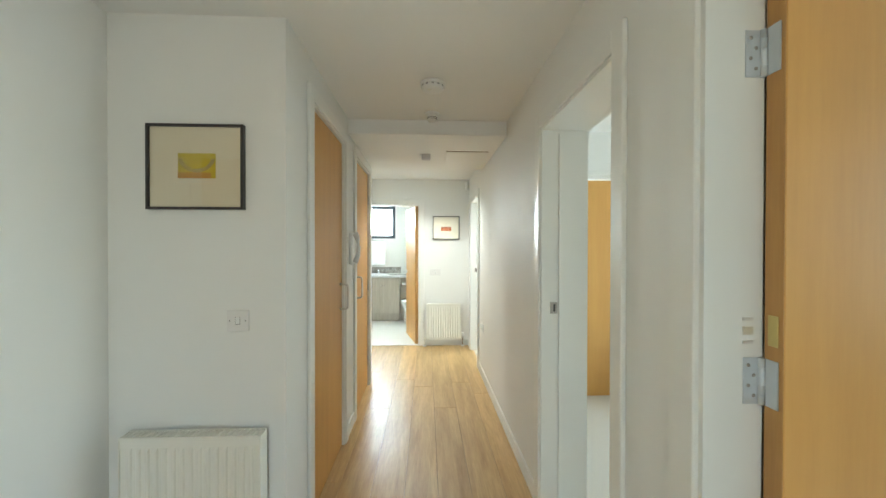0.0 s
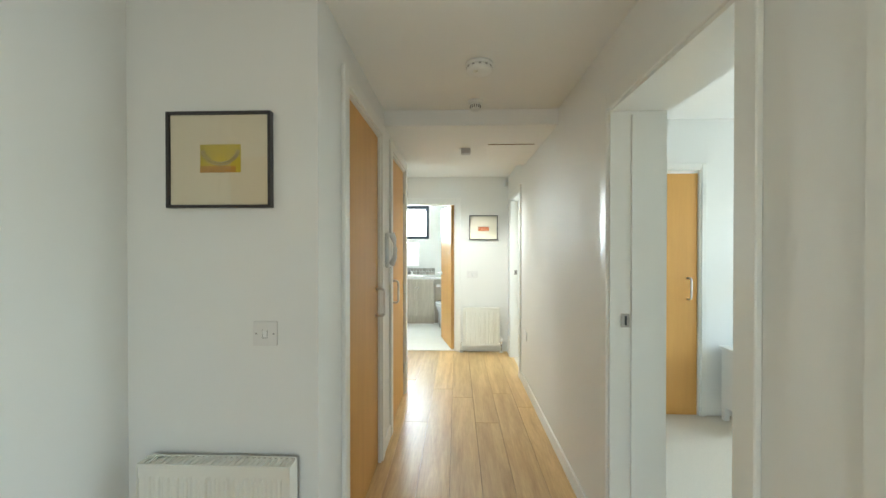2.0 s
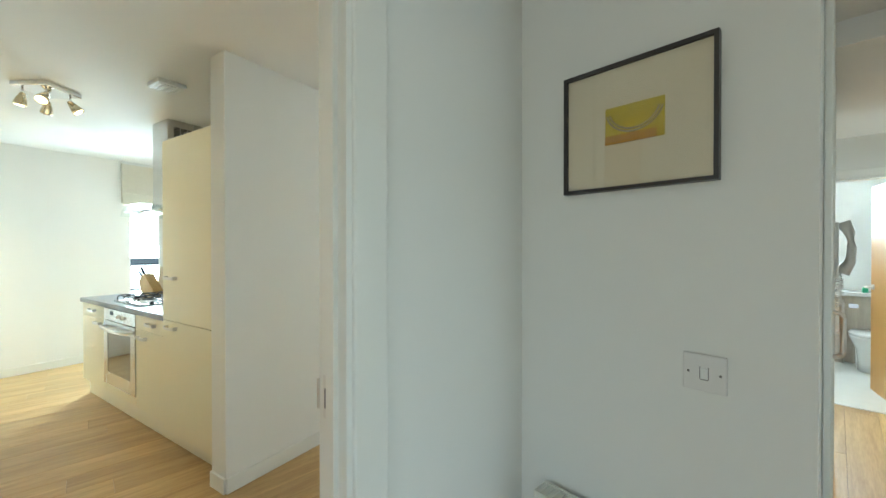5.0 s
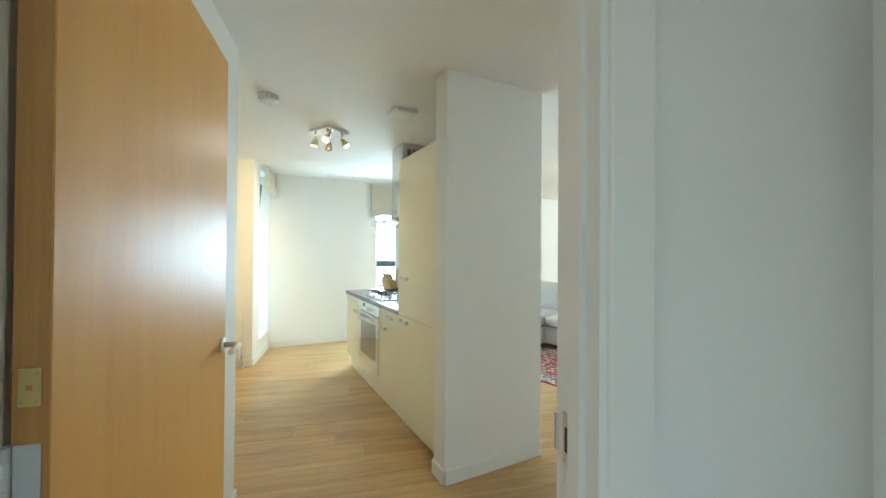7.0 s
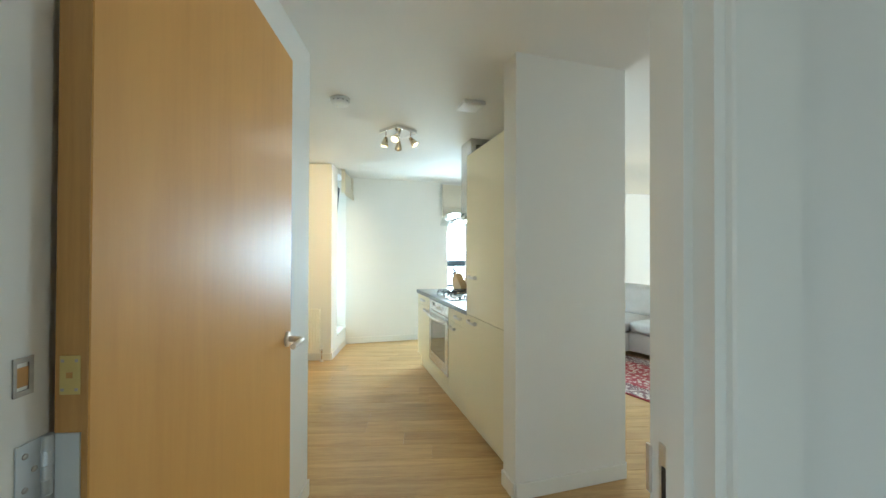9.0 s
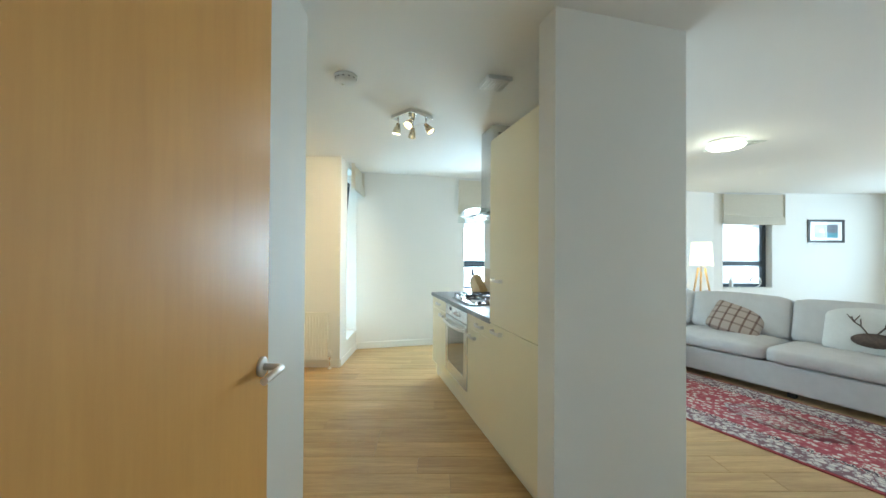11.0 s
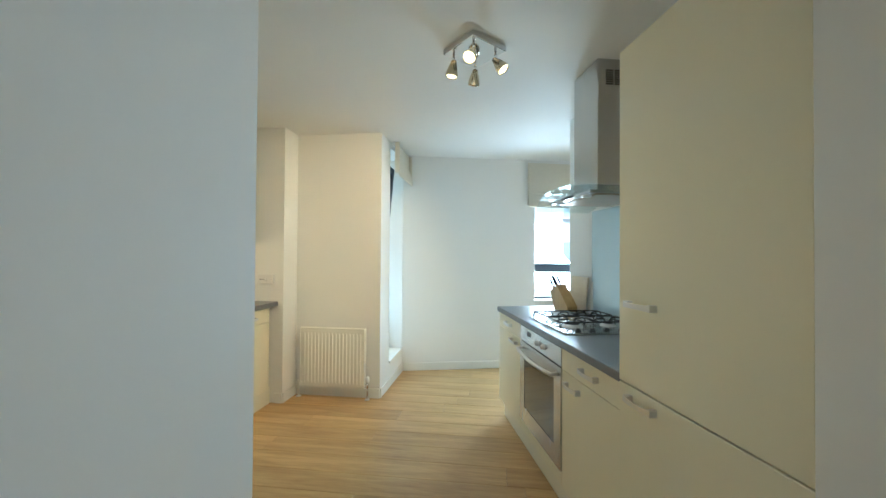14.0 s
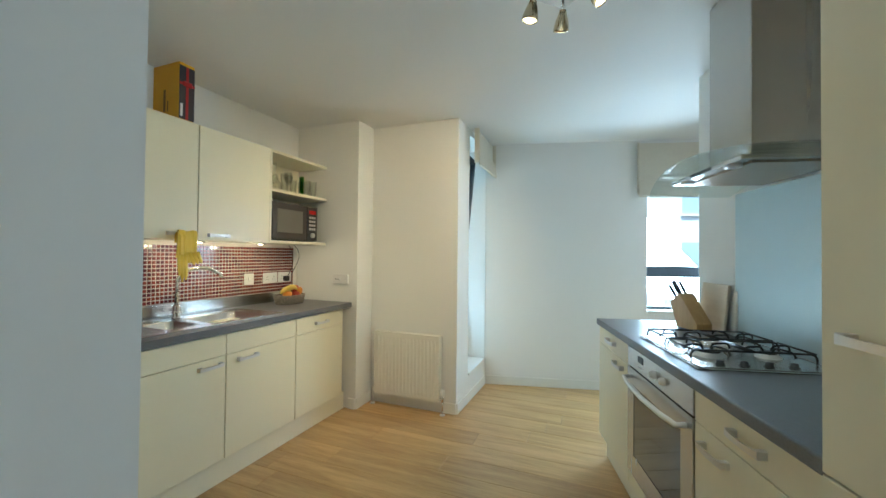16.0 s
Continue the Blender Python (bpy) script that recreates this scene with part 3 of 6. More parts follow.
for k in range(3):
    part("button", block(0.15 + k * 0.02, 0.162 + k * 0.02, -0.0075, -0.0045, 0.79, 0.797), SATIN, ov)
for kxx in (0.34, 0.43):
    part("knob", moved(turned([(0, 0), (0.018, 0), (0.018, 0.004), (0.015, 0.006), (0.0135, 0.018), (0.0, 0.019)], 20), Matrix.Translation((kxx, -0.004, 0.812)) @ Matrix.Rotation(math.pi / 2, 4, "X")), SATIN, ov, "round steel knob")
dor = bmesh.new()
for bx in ((0.003, 0.09, 0.225, 0.76), (0.575, 0.662, 0.225, 0.76), (0.09, 0.575, 0.225, 0.33), (0.09, 0.575, 0.68, 0.76)):
    box_into(dor, bx[0], bx[1], -0.006, 0.02, bx[2], bx[3])
odoor = part("door", dor, STEEL, ov)
part("window", block(0.0905, 0.5745, -0.004, 0.014, 0.3305, 0.6795), SMOKED, odoor, "dark tinted oven glass")
part("handle", rod([(0.05, -0.006, 0.715), (0.05, -0.04, 0.712), (0.14, -0.052, 0.708), (0.33, -0.058, 0.704), (0.52, -0.052, 0.708), (0.615, -0.04, 0.712), (0.615, -0.006, 0.715)], 0.011, 12), SATIN, odoor, "bowed steel bar handle")
part("lower_panel", block(0.003, 0.662, 0, 0.019, 0.152, 0.222, 0.002, 1), CREAM, ov, "cream gloss filler panel")

# tall larder
tl = thing("tall_cabinet", KF @ pose(-0.82, 0.015, 0), "tall cream gloss larder cabinet with two doors", "cabinet")
part("body", block(0.002, 0.664, 0.0205, 0.62, 0.1495, 2.10), CARCASS, tl)
td = front("upper_door", tl, 0.0, 0.66, 0.895, 2.10)
bow_handle(td, 0.135, 1.18)
td = front("lower_door", tl, 0.0, 0.66, 0.15, 0.893)
bow_handle(td, 0.135, 0.852)

# worktops
wt = thing("worktop", KF, "dark grey laminate worktop of the hob run", "worktop")
part("top", block(-2.63, -0.822, 0.037, 0.638, 0.87, 0.91, 0.006, 2), WORKTOP, wt)

# gas hob
hb = thing("gas_hob", KF @ pose(-1.765, 0.355, 0.9105), "stainless steel gas hob with black pan supports", "hob")
part("base_plate", joined(block(-0.29, 0.29, -0.25, 0.25, 0, 0.006, 0.003, 1), block(-0.28, 0.28, -0.24, 0.24, 0.006, 0.010, 0.003, 1)), STEEL, hb)
IRON = material("black_enamel_iron", (0.012, 0.012, 0.013), 0.35, vary=0.2, scale=60)
for bx, by, br in ((-0.14, 0.115, 0.045), (-0.14, -0.115, 0.035), (0.09, 0.115, 0.035), (0.09, -0.115, 0.055)):
    bn = part("burner", moved(turned([(0, 0.008), (br + 0.012, 0.008), (br + 0.010, 0.016), (br, 0.018), (br, 0.026), (0, 0.026)], 20), Matrix.Translation((bx, by, 0))), SATIN, hb, "aluminium burner ring")
    part("burner_cap", moved(turned([(0, 0.026), (br * 0.85, 0.0265), (br * 0.85, 0.031), (br * 0.7, 0.034), (0, 0.034)], 20), Matrix.Translation((bx, by, 0))), IRON, bn, "black enamel burner cap")


def wire(ax, ay, bx, by, high=0.05, foot=0.012):
    """A bent bar from one foot to the other, its shoulders rounded."""
    a, b = Vector((ax, ay, 0)), Vector((bx, by, 0))
    d = (b - a).normalized() * 0.022
    pts = [a + Vector((0, 0, foot)), a + Vector((0, 0, high - 0.022))]
    pts += [a + d * (1 - math.cos(q)) + Vector((0, 0, high - 0.022 + 0.022 * math.sin(q))) for q in (0.5, 1.05, 1.57)]
    pts += [b - d * (1 - math.cos(q)) + Vector((0, 0, high - 0.022 + 0.022 * math.sin(q))) for q in (1.57, 1.05, 0.5)]
    pts += [b + Vector((0, 0, high - 0.022)), b + Vector((0, 0, foot))]
    return rod(pts, 0.0042, 8)


for sx in (-0.145, 0.085):
    bars = [wire(sx - 0.100, -0.225, sx - 0.100, 0.225), wire(sx + 0.100, -0.225, sx + 0.100, 0.225)]
    for by in (-0.115, 0.115):
        bars.append(wire(sx - 0.112, by - 0.028, sx - 0.020, by - 0.008, 0.054, 0.034))
        bars.append(wire(sx + 0.112, by + 0.028, sx + 0.020, by + 0.008, 0.054, 0.034))
        bars.append(wire(sx - 0.030, by + 0.105, sx - 0.008, by + 0.020, 0.054, 0.034))
        bars.append(wire(sx + 0.030, by - 0.105, sx + 0.008, by - 0.020, 0.054, 0.034))
        bars.append(rod([(sx - 0.100, by + 0.105, 0.050), (sx + 0.100, by + 0.105, 0.050)], 0.0042, 8))
        bars.append(rod([(sx - 0.100, by - 0.105, 0.050), (sx + 0.100, by - 0.105, 0.050)], 0.0042, 8))
    part("pan_support", joined(*bars), IRON, hb, "black enamelled wire pan support")
for k in range(4):
    part("knob", moved(turned([(0, 0.010), (0.017, 0.010), (0.017, 0.013), (0.013, 0.015), (0.0115, 0.027), (0, 0.028)], 18), Matrix.Translation((0.245, -0.15 + k * 0.085, 0))), BLACK, hb, "black control knob")

# splashback panel and hood
sp = thing("splashback", KF, "pale brushed metal splashback sheet behind the hob", "splashback")
SPLASH = material("splash_sheet", (0.48, 0.56, 0.58), 0.38, 0.5, vary=0.03, scale=4)
part("sheet", block(-2.17, -1.37, 0.633, 0.6395, 0.912, 1.67), SPLASH, sp)
part("side_sheet", block(-1.367, -0.83, 0.6332, 0.6394, 0.912, 1.67), SPLASH, sp)
hd = thing("cooker_hood", KF @ pose(-1.69, 0.64, 0), "stainless steel chimney cooker hood with a curved glass canopy", "cooker hood")
part("chimney", block(-0.145, 0.145, -0.31, -0.001, 1.747, 2.478, 0.004, 2), STEEL, hd)
for c in range(3):
    for q in range(7):
        part("vent_slot", block(0.1452, 0.1465, -0.26 + c * 0.055, -0.215 + c * 0.055, 2.33 + q * 0.013, 2.337 + q * 0.013), BLACK, hd, "dark ventilation slot")
part("body", block(-0.27, 0.27, -0.42, -0.002, 1.683, 1.702, 0.005, 2), STEEL, hd)
part("collar", block(-0.155, 0.155, -0.32, -0.001, 1.702, 1.7465, 0.006, 2), STEEL, hd)
HOODGLASS = thin_glass("hood_glass", (0.92, 0.96, 0.95), 0.12)
gl = bmesh.new()
n = 24
for s in (0, 1):
    rows = []
    for k in range(n + 1):
        a = -1 + 2 * k / n
        x = 0.54 * a
        z = 1.738 - 0.075 * a * a + s * 0.007
        yf = -0.50 + 0.08 * a * a
        rows.append((gl.verts.new((x, -0.002, z)), gl.verts.new((x, yf, z))))
    for ra, rb in zip(rows, rows[1:]):
        gl.faces.new((ra[0], rb[0], rb[1], ra[1]))
    if s == 0:
        low = rows
for (a0, a1), (b0, b1), (c0, c1), (d0, d1) in zip(low, low[1:], rows, rows[1:]):
    gl.faces.new((a1, b1, d1, c1))
    gl.faces.new((a0, b0, d0, c0))
gl.faces.new((low[0][0], low[0][1], rows[0][1], rows[0][0]))
gl.faces.new((low[-1][0], low[-1][1], rows[-1][1], rows[-1][0]))
bmesh.ops.recalc_face_normals(gl, faces=gl.faces[:])
part("glass_canopy", gl, HOODGLASS, hd, "curved clear glass canopy").visible_shadow = False
part("filter", block(-0.24, 0.24, -0.365, -0.03, 1.677, 1.6825), material("grease_filter", (0.36, 0.28, 0.19), 0.35, 0.8, vary=0.1, scale=60), hd, "brownish metal grease filter")
part("control_strip", block(-0.08, 0.08, -0.4215, -0.4202, 1.687, 1.699), BLACK, hd)
for lx in (-0.17, 0.17):
    part("hood_light", moved(turned([(0, 1.674), (0.03, 1.674), (0.03, 1.6825), (0, 1.6825)], 18), Matrix.Translation((lx, -0.39, 0))), WHITE, hd)

# knife block and chopping boards
BEECH = wood("beech_block", (0.62, 0.42, 0.18), (0.52, 0.33, 0.13), 0.45, (14, 14, 2.0), bump=0.05)
PALEWOOD = wood("pale_board", (0.66, 0.58, 0.45), (0.58, 0.49, 0.36), 0.5, (2.0, 14, 14), bump=0.05)
kb = thing("knife_block", KF @ pose(-2.33, 0.515, 0.9105, 0, 0, -74), "light wooden knife block with black-handled knives", "knife block")
bm = bmesh.new()
vs = [bm.verts.new((x, y, z)) for x in (-0.05, 0.05) for y, z in ((-0.09, 0.0), (0.06, 0.0), (0.06, 0.04), (-0.07, 0.205), (-0.145, 0.145))]
bm.faces.new(vs[0:5])
bm.faces.new(vs[5:10][::-1])
for k in range(5):
    bm.faces.new((vs[k], vs[(k + 1) % 5], vs[5 + (k + 1) % 5], vs[5 + k]))
bmesh.ops.recalc_face_normals(bm, faces=bm.faces[:])
bmesh.ops.bevel(bm, geom=bm.edges[:], offset=0.003, segments=1, affect="EDGES")
part("wooden_block", bm, BEECH, kb)
for kx0, ky0, ln in ((-0.03, -0.075, 0.10), (-0.01, -0.085, 0.12), (0.012, -0.08, 0.11), (0.032, -0.09, 0.09), (0.0, -0.112, 0.08)):
    d0 = Vector((0, -0.60, 0.80)).normalized()
    p0 = Vector((kx0, ky0 - 0.025, 0.178 + (ky0 + 0.08) * 0.9))
    part("knife_handle", rod([p0, p0 + d0 * (ln * 0.5), p0 + d0 * ln], [0.007, 0.009, 0.0075], 8), BLACK, kb, "black knife handle")
for dx, dy, w2, h2, lean, mat_, lab in ((-2.31, 0.615, 0.26, 0.27, 6, PALEWOOD, "pale wooden chopping board leaning on the wall"), (-2.25, 0.655, 0.20, 0.24, 3, WHITE, "white chopping board leaning on the wall")):
    cb = thing("chopping_board", KF @ pose(dx, dy - 0.03, 0.911, -lean, 0, 0), lab, "chopping board")
    part("board", block(-w2 / 2, w2 / 2, -0.008, 0.008, 0, h2, 0.006, 2), mat_, cb)

# sink run along the back wall: fronts face north
SINKRUN = lambda x: pose(x, -0.87, 0, 0, 0, 180)
base_unit(SINKRUN(-4.52), 0.515, 0.58, (0.26, 0.80), False, (), "cream gloss cabinet with a top drawer beside the wall nib", split=0.743)
base_unit(SINKRUN(-3.972), 0.545, 0.58, None, True, ((0.14, 0.70),), "cream gloss sink cabinet with a blank upper panel", split=0.743)
base_unit(SINKRUN(-3.47), 0.50, 0.58, None, True, ((0.40, 0.70),), "cream gloss sink cabinet with a blank upper panel", split=0.743)
base_unit(SINKRUN(-2.83), 0.638, 0.58, None, True, ((0.32, 0.70),), split=0.743)
ep = thing("end_panel", pose(0, 0, 0), "cream end panel at the wall nib", "panel")
part("panel", block(-5.055, -5.0365, -1.455, -0.872, 0.15, 0.868), CREAM, ep)
pl = thing("plinth", pose(0, 0, 0), "cream kickboard under the sink run", "plinth")
part("board", block(-5.13, -2.83, -0.925, -0.908, 0.004, 0.149), CARCASS, pl)
wt = thing("worktop", pose(0, 0, 0), "dark grey laminate worktop with an inset sink", "worktop")
tb = bmesh.new()
SX0, SX1, SY0, SY1 = -4.46, -3.40, -1.385, -0.945
ring_o = [(-5.149, -1.458), (-2.83, -1.458), (-2.83, -0.85), (-5.149, -0.85)]
ring_i = [(SX0, SY0), (SX1, SY0), (SX1, SY1), (SX0, SY1)]
vo, vi = [[[tb.verts.new((x, y, z)) for x, y in ring] for z in (0.87, 0.91)] for ring in (ring_o, ring_i)]
for k in range(4):
    j = (k + 1) % 4
    tb.faces.new((vo[1][k], vo[1][j], vi[1][j], vi[1][k]))
    tb.faces.new((vo[0][k], vi[0][k], vi[0][j], vo[0][j]))
    tb.faces.new((vo[0][k], vo[0][j], vo[1][j], vo[1][k]))
    tb.faces.new((vi[0][k], vi[1][k], vi[1][j], vi[0][j]))
part("top", tb, WORKTOP, wt)


def bowl(x0, x1, y0, y1, depth, rim=0.912, r=0.045):
    """A pressed bowl with rounded corners, open above."""
    bm = bmesh.new()
    rings = []
    for inset, z in ((0.0, rim), (0.006, rim - 0.006), (0.012, rim - depth + 0.03), (0.03, rim - depth + 0.004), (0.06, rim - depth)):
        ring = []
        rr = max(0.01, r - inset * 0.3)
        for cx, cy, a0 in ((x1 - inset - rr, y1 - inset - rr, 0), (x0 + inset + rr, y1 - inset - rr, 90), (x0 + inset + rr, y0 + inset + rr, 180), (x1 - inset - rr, y0 + inset + rr, 270)):
            for k in range(6):
                a = radians(a0 + k * 18)
                ring.append(bm.verts.new((cx + rr * math.cos(a), cy + rr * math.sin(a), z)))
        rings.append(ring)
    for ra, rb in zip(rings, rings[1:]):
        for k in range(len(ra)):
            f = bm.faces.new((ra[k], ra[(k + 1) % len(ra)], rb[(k + 1) % len(ra)], rb[k]))
            f.smooth = True
    bm.faces.new(rings[-1])
    return bm


sk = thing("kitchen_sink", pose(0, 0, 0), "stainless steel one and a half bowl inset sink", "sink")
B1, B2 = (-4.36, -3.98, -1.30, -0.985), (-3.93, -3.74, -1.28, -1.02)
deck = bmesh.new()
for q in ((SX0 - 0.01, B1[0], SY0 - 0.01, SY1 + 0.01), (B1[1], B2[0], SY0 - 0.01, SY1 + 0.01), (B2[1], SX1 + 0.01, SY0 - 0.01, SY1 + 0.01),
          (B1[0], B1[1], SY0 - 0.01, B1[2]), (B1[0], B1[1], B1[3], SY1 + 0.01), (B2[0], B2[1], SY0 - 0.01, B2[2]), (B2[0], B2[1], B2[3], SY1 + 0.01)):
    box_into(deck, q[0], q[1], q[2], q[3], 0.9105, 0.9135)
part("deck", deck, STEEL, sk)
part("main_bowl", bowl(*B1, 0.16, 0.9132), STEEL, sk)
part("half_bowl", bowl(*B2, 0.12, 0.9132), STEEL, sk)
for bx, by in ((-4.17, -1.14), (-3.835, -1.15)):
    part("waste", moved(turned([(0, 0.0), (0.035, 0.0), (0.03, 0.003), (0, 0.002)], 20), Matrix.Translation((bx, by, 0.755 if bx < -4 else 0.795))), CHROME, sk)
rib = bmesh.new()
for k in range(6):
    box_into(rib, -3.70, -3.43, -1.33 + k * 0.065, -1.315 + k * 0.065, 0.9135, 0.9155)
part("drainer_ribs", rib, STEEL, sk)
tp = thing("kitchen_tap", pose(-3.99, -1.335, 0.9138, 0, 0, 62), "chrome swan-neck mixer tap with cross heads", "tap")
part("base", turned([(0, 0), (0.026, 0), (0.026, 0.01), (0.02, 0.02), (0.02, 0.075), (0.013, 0.085), (0, 0.085)]), CHROME, tp)
neck = [(0, 0, 0.08)]
for k in range(13):
    a = radians(k * 15)
    neck.append((0.0, 0.125 - 0.125 * math.cos(a), 0.215 + 0.10 * math.sin(a)))
neck = neck[:-3] + [(0, 0.232, 0.275), (0, 0.247, 0.248)]
part("spout", rod(neck, 0.0115, 14), CHROME, tp)
for sgn in (-1, 1):
    part("tap_head", joined(rod([(0, 0, 0.045), (sgn * 0.06, 0, 0.05)], 0.012, 12), rod([(sgn * 0.06, -0.03, 0.05), (sgn * 0.06, 0.03, 0.05)], 0.008, 10), rod([(sgn * 0.06, 0, 0.02), (sgn * 0.06, 0, 0.08)], 0.008, 10)), CHROME, tp, "chrome cross head")

us = thing("upstand", pose(0, 0, 0), "brushed steel upstand behind the sink", "upstand")
part("strip", block(-5.095, -2.84, -1.4595, -1.452, 0.912, 0.995), STEEL, us)

# wall units
def wall_unit(x_right, w, handle_x):
    c = thing("wall_cabinet", pose(x_right, -1.13, 0, 0, 0, 180), "cream gloss wall cabinet above the sink, closed", "cabinet", "kitchen wall cabinets")
    part("body", block(0.002, w - 0.002, 0.0205, 0.33, 1.402, 2.10), CARCASS, c)
    f = front("door", c, 0, w, 1.40, 2.10)
    bow_handle(f, handle_x, 1.435, 0.14)
    return c


wall_unit(-3.973, 0.54, 0.13)
wall_unit(-3.43, 0.54, 0.43)
wall_unit(-2.83, 0.598, 0.30)
sh = thing("shelf_unit", pose(-4.513, -1.13, 0, 0, 0, 180), "open cream shelf unit with glasses and a microwave", "shelf")
part("side_panel", block(0.0, 0.018, 0.0, 0.328, 1.40, 2.10), CARCASS, sh)
for z0, z1 in ((1.40, 1.424), (1.79, 1.814), (2.078, 2.10)):
    part("shelf", block(0.018, 0.634, -0.0, 0.328, z0, z1, 0.002, 1), CARCASS, sh)
part("back_panel", block(0.018, 0.634, 0.318, 0.328, 1.424, 2.078), CARCASS, sh)
mw = thing("microwave_oven", pose(-4.55, -1.145, 1.4245, 0, 0, 180), "black microwave oven with a dark window on the open shelf", "microwave")
part("body", block(0, 0.49, 0.012, 0.30, 0.006, 0.30, 0.006, 2), BLACK, mw)
part("door", block(0.0, 0.365, -0.004, 0.0115, 0.012, 0.296, 0.004, 2), material("brown_black_door", (0.055, 0.045, 0.042), 0.25, vary=0.05), mw)
part("window", block(0.045, 0.315, -0.0065, -0.0042, 0.065, 0.245), material("microwave_window", (0.15, 0.14, 0.115), 0.25, vary=0.05), mw, "smoked door window")
cp = part("control_panel", block(0.369, 0.49, -0.004, 0.0115, 0.012, 0.296, 0.004, 2), BLACK, mw)
part("display", block(0.39, 0.47, -0.0065, -0.0042, 0.235, 0.265), material("red_display", (0.45, 0.02, 0.02), 0.2), cp, "dim red display")
for r in range(4):
    for c in range(3):
        part("button", block(0.392 + c * 0.027, 0.412 + c * 0.027, -0.0062, -0.0042, 0.10 + r * 0.032, 0.118 + r * 0.032), SATIN, cp)
part("dial", moved(turned([(0, 0), (0.022, 0), (0.02, 0.014), (0, 0.014)], 20), Matrix.Translation((0.43, -0.0042, 0.055)) @ Matrix.Rotation(math.pi / 2, 4, "X")), SATIN, cp)

CLEAR = thin_glass("clear_glass", (0.96, 0.98, 0.97), 0.24)
GREENGLASS = thin_glass("green_glass", (0.30, 0.70, 0.15))


def tumbler(place, r, h, mat_=CLEAR, label="clear drinking glass on the shelf"):
    g = part("drinking_glass", turned([(0, 0), (r * 0.85, 0), (r, h), (r - 0.002, h), (r * 0.83, 0.006), (0, 0.006)], 18), mat_, at=pose(*place))
    return tagged(g, label, "glass", "glassware on the shelf")


def goblet(place, r, h):
    g = part("wine_glass", turned([(0, 0), (r * 0.9, 0), (r * 0.85, 0.003), (0.005, 0.008), (0.004, h * 0.45), (r * 0.7, h * 0.55), (r, h * 0.75), (r * 0.8, h), (r * 0.78, h), (r * 0.95, h * 0.75), (0, h * 0.5)], 18), CLEAR, at=pose(*place))
    return tagged(g, "stemmed clear wine glass on the shelf", "glass", "glassware on the shelf")


def decanter(place, r, h):
    g = part("decanter", turned([(0, 0), (r, 0), (r * 1.05, h * 0.25), (r * 0.6, h * 0.5), (r * 0.28, h * 0.65), (r * 0.28, h * 0.85), (r * 0.4, h * 0.87), (r * 0.4, h), (0, h)], 20), CLEAR, at=pose(*place))
    return tagged(g, "clear glass decanter with a stopper", "decanter", "glassware on the shelf")


decanter((-4.66, -1.25, 1.8145), 0.05, 0.22)
decanter((-4.62, -1.36, 1.8145), 0.045, 0.20)
for gx, gy in ((-4.76, -1.20), (-4.74, -1.33), (-4.83, -1.27)):
    goblet((gx, gy, 1.8145), 0.034, 0.16)
for gx, gy, gm in ((-4.89, -1.18, GREENGLASS), (-4.93, -1.31, CLEAR), (-4.97, -1.20, CLEAR), (-5.04, -1.19, CLEAR), (-5.02, -1.30, CLEAR), (-4.69, -1.17, CLEAR)):
    tumbler((gx, gy, 1.8145), 0.030 if gm is CLEAR else 0.019, 0.135 if gm is CLEAR else 0.15, gm, "clear drinking glass on the shelf" if gm is CLEAR else "green drinking glass on the shelf")

# mosaic between worktop and wall units
MOSAIC = bpy.data.materials.new("mosaic_glass")
MOSAIC.use_nodes = True
mn = MOSAIC.node_tree
geo = mn.nodes.new("ShaderNodeNewGeometry")
ramp = mn.nodes.new("ShaderNodeValToRGB")
ramp.color_ramp.interpolation = "CONSTANT"
cols = [(0.14, 0.018, 0.017), (0.18, 0.028, 0.02), (0.085, 0.013, 0.02), (0.20, 0.04, 0.024), (0.10, 0.02, 0.034), (0.15, 0.021, 0.022)]
while len(ramp.color_ramp.elements) < len(cols):
    ramp.color_ramp.elements.new(0.5)
for k, c in enumerate(cols):
    ramp.color_ramp.elements[k].position = k / len(cols)
    ramp.color_ramp.elements[k].color = (*c, 1)
mn.links.new(geo.outputs["Random Per Island"], ramp.inputs["Fac"])
mn.links.new(ramp.outputs["Color"], mn.nodes["Principled BSDF"].inputs["Base Color"])
mn.nodes["Principled BSDF"].inputs["Roughness"].default_value = 0.15
GROUT = material("mosaic_grout", (0.66, 0.58, 0.52), 0.8)
ms = thing("mosaic_splashback", pose(0, 0, 0), "small red and orange glass mosaic tiles behind the sink", "tiles", kind="structure")
part("grout", block(-5.10, -2.83, -1.4595, -1.4555, 0.996, 1.399), GROUT, ms)
tv, tf = [], []
pitch, gap = 0.0252, 0.0027
cx = -5.098
while cx + pitch < -2.84:
    cz = 0.998
    while cz + pitch < 1.399:
        b0 = len(tv)
        x0, x1, z0, z1 = cx + gap, cx + pitch - gap, cz + gap, cz + pitch - gap
        e = 0.0015
        tv += [(x0, -1.4555, z0), (x1, -1.4555, z0), (x1, -1.4555, z1), (x0, -1.4555, z1), (x0 + e, -1.4515, z0 + e), (x1 - e, -1.4515, z0 + e), (x1 - e, -1.4515, z1 - e), (x0 + e, -1.4515, z1 - e)]
        tf += [(b0 + 7, b0 + 6, b0 + 5, b0 + 4)] + [(b0 + k, b0 + 4 + k, b0 + 4 + (k + 1) % 4, b0 + (k + 1) % 4) for k in range(4)]
        cz += pitch
    cx += pitch
tm = bpy.data.meshes.new("tiles")
tm.from_pydata(tv, [], tf)
tm.materials.append(MOSAIC)
to = new("tiles", tm)
to.parent = ms
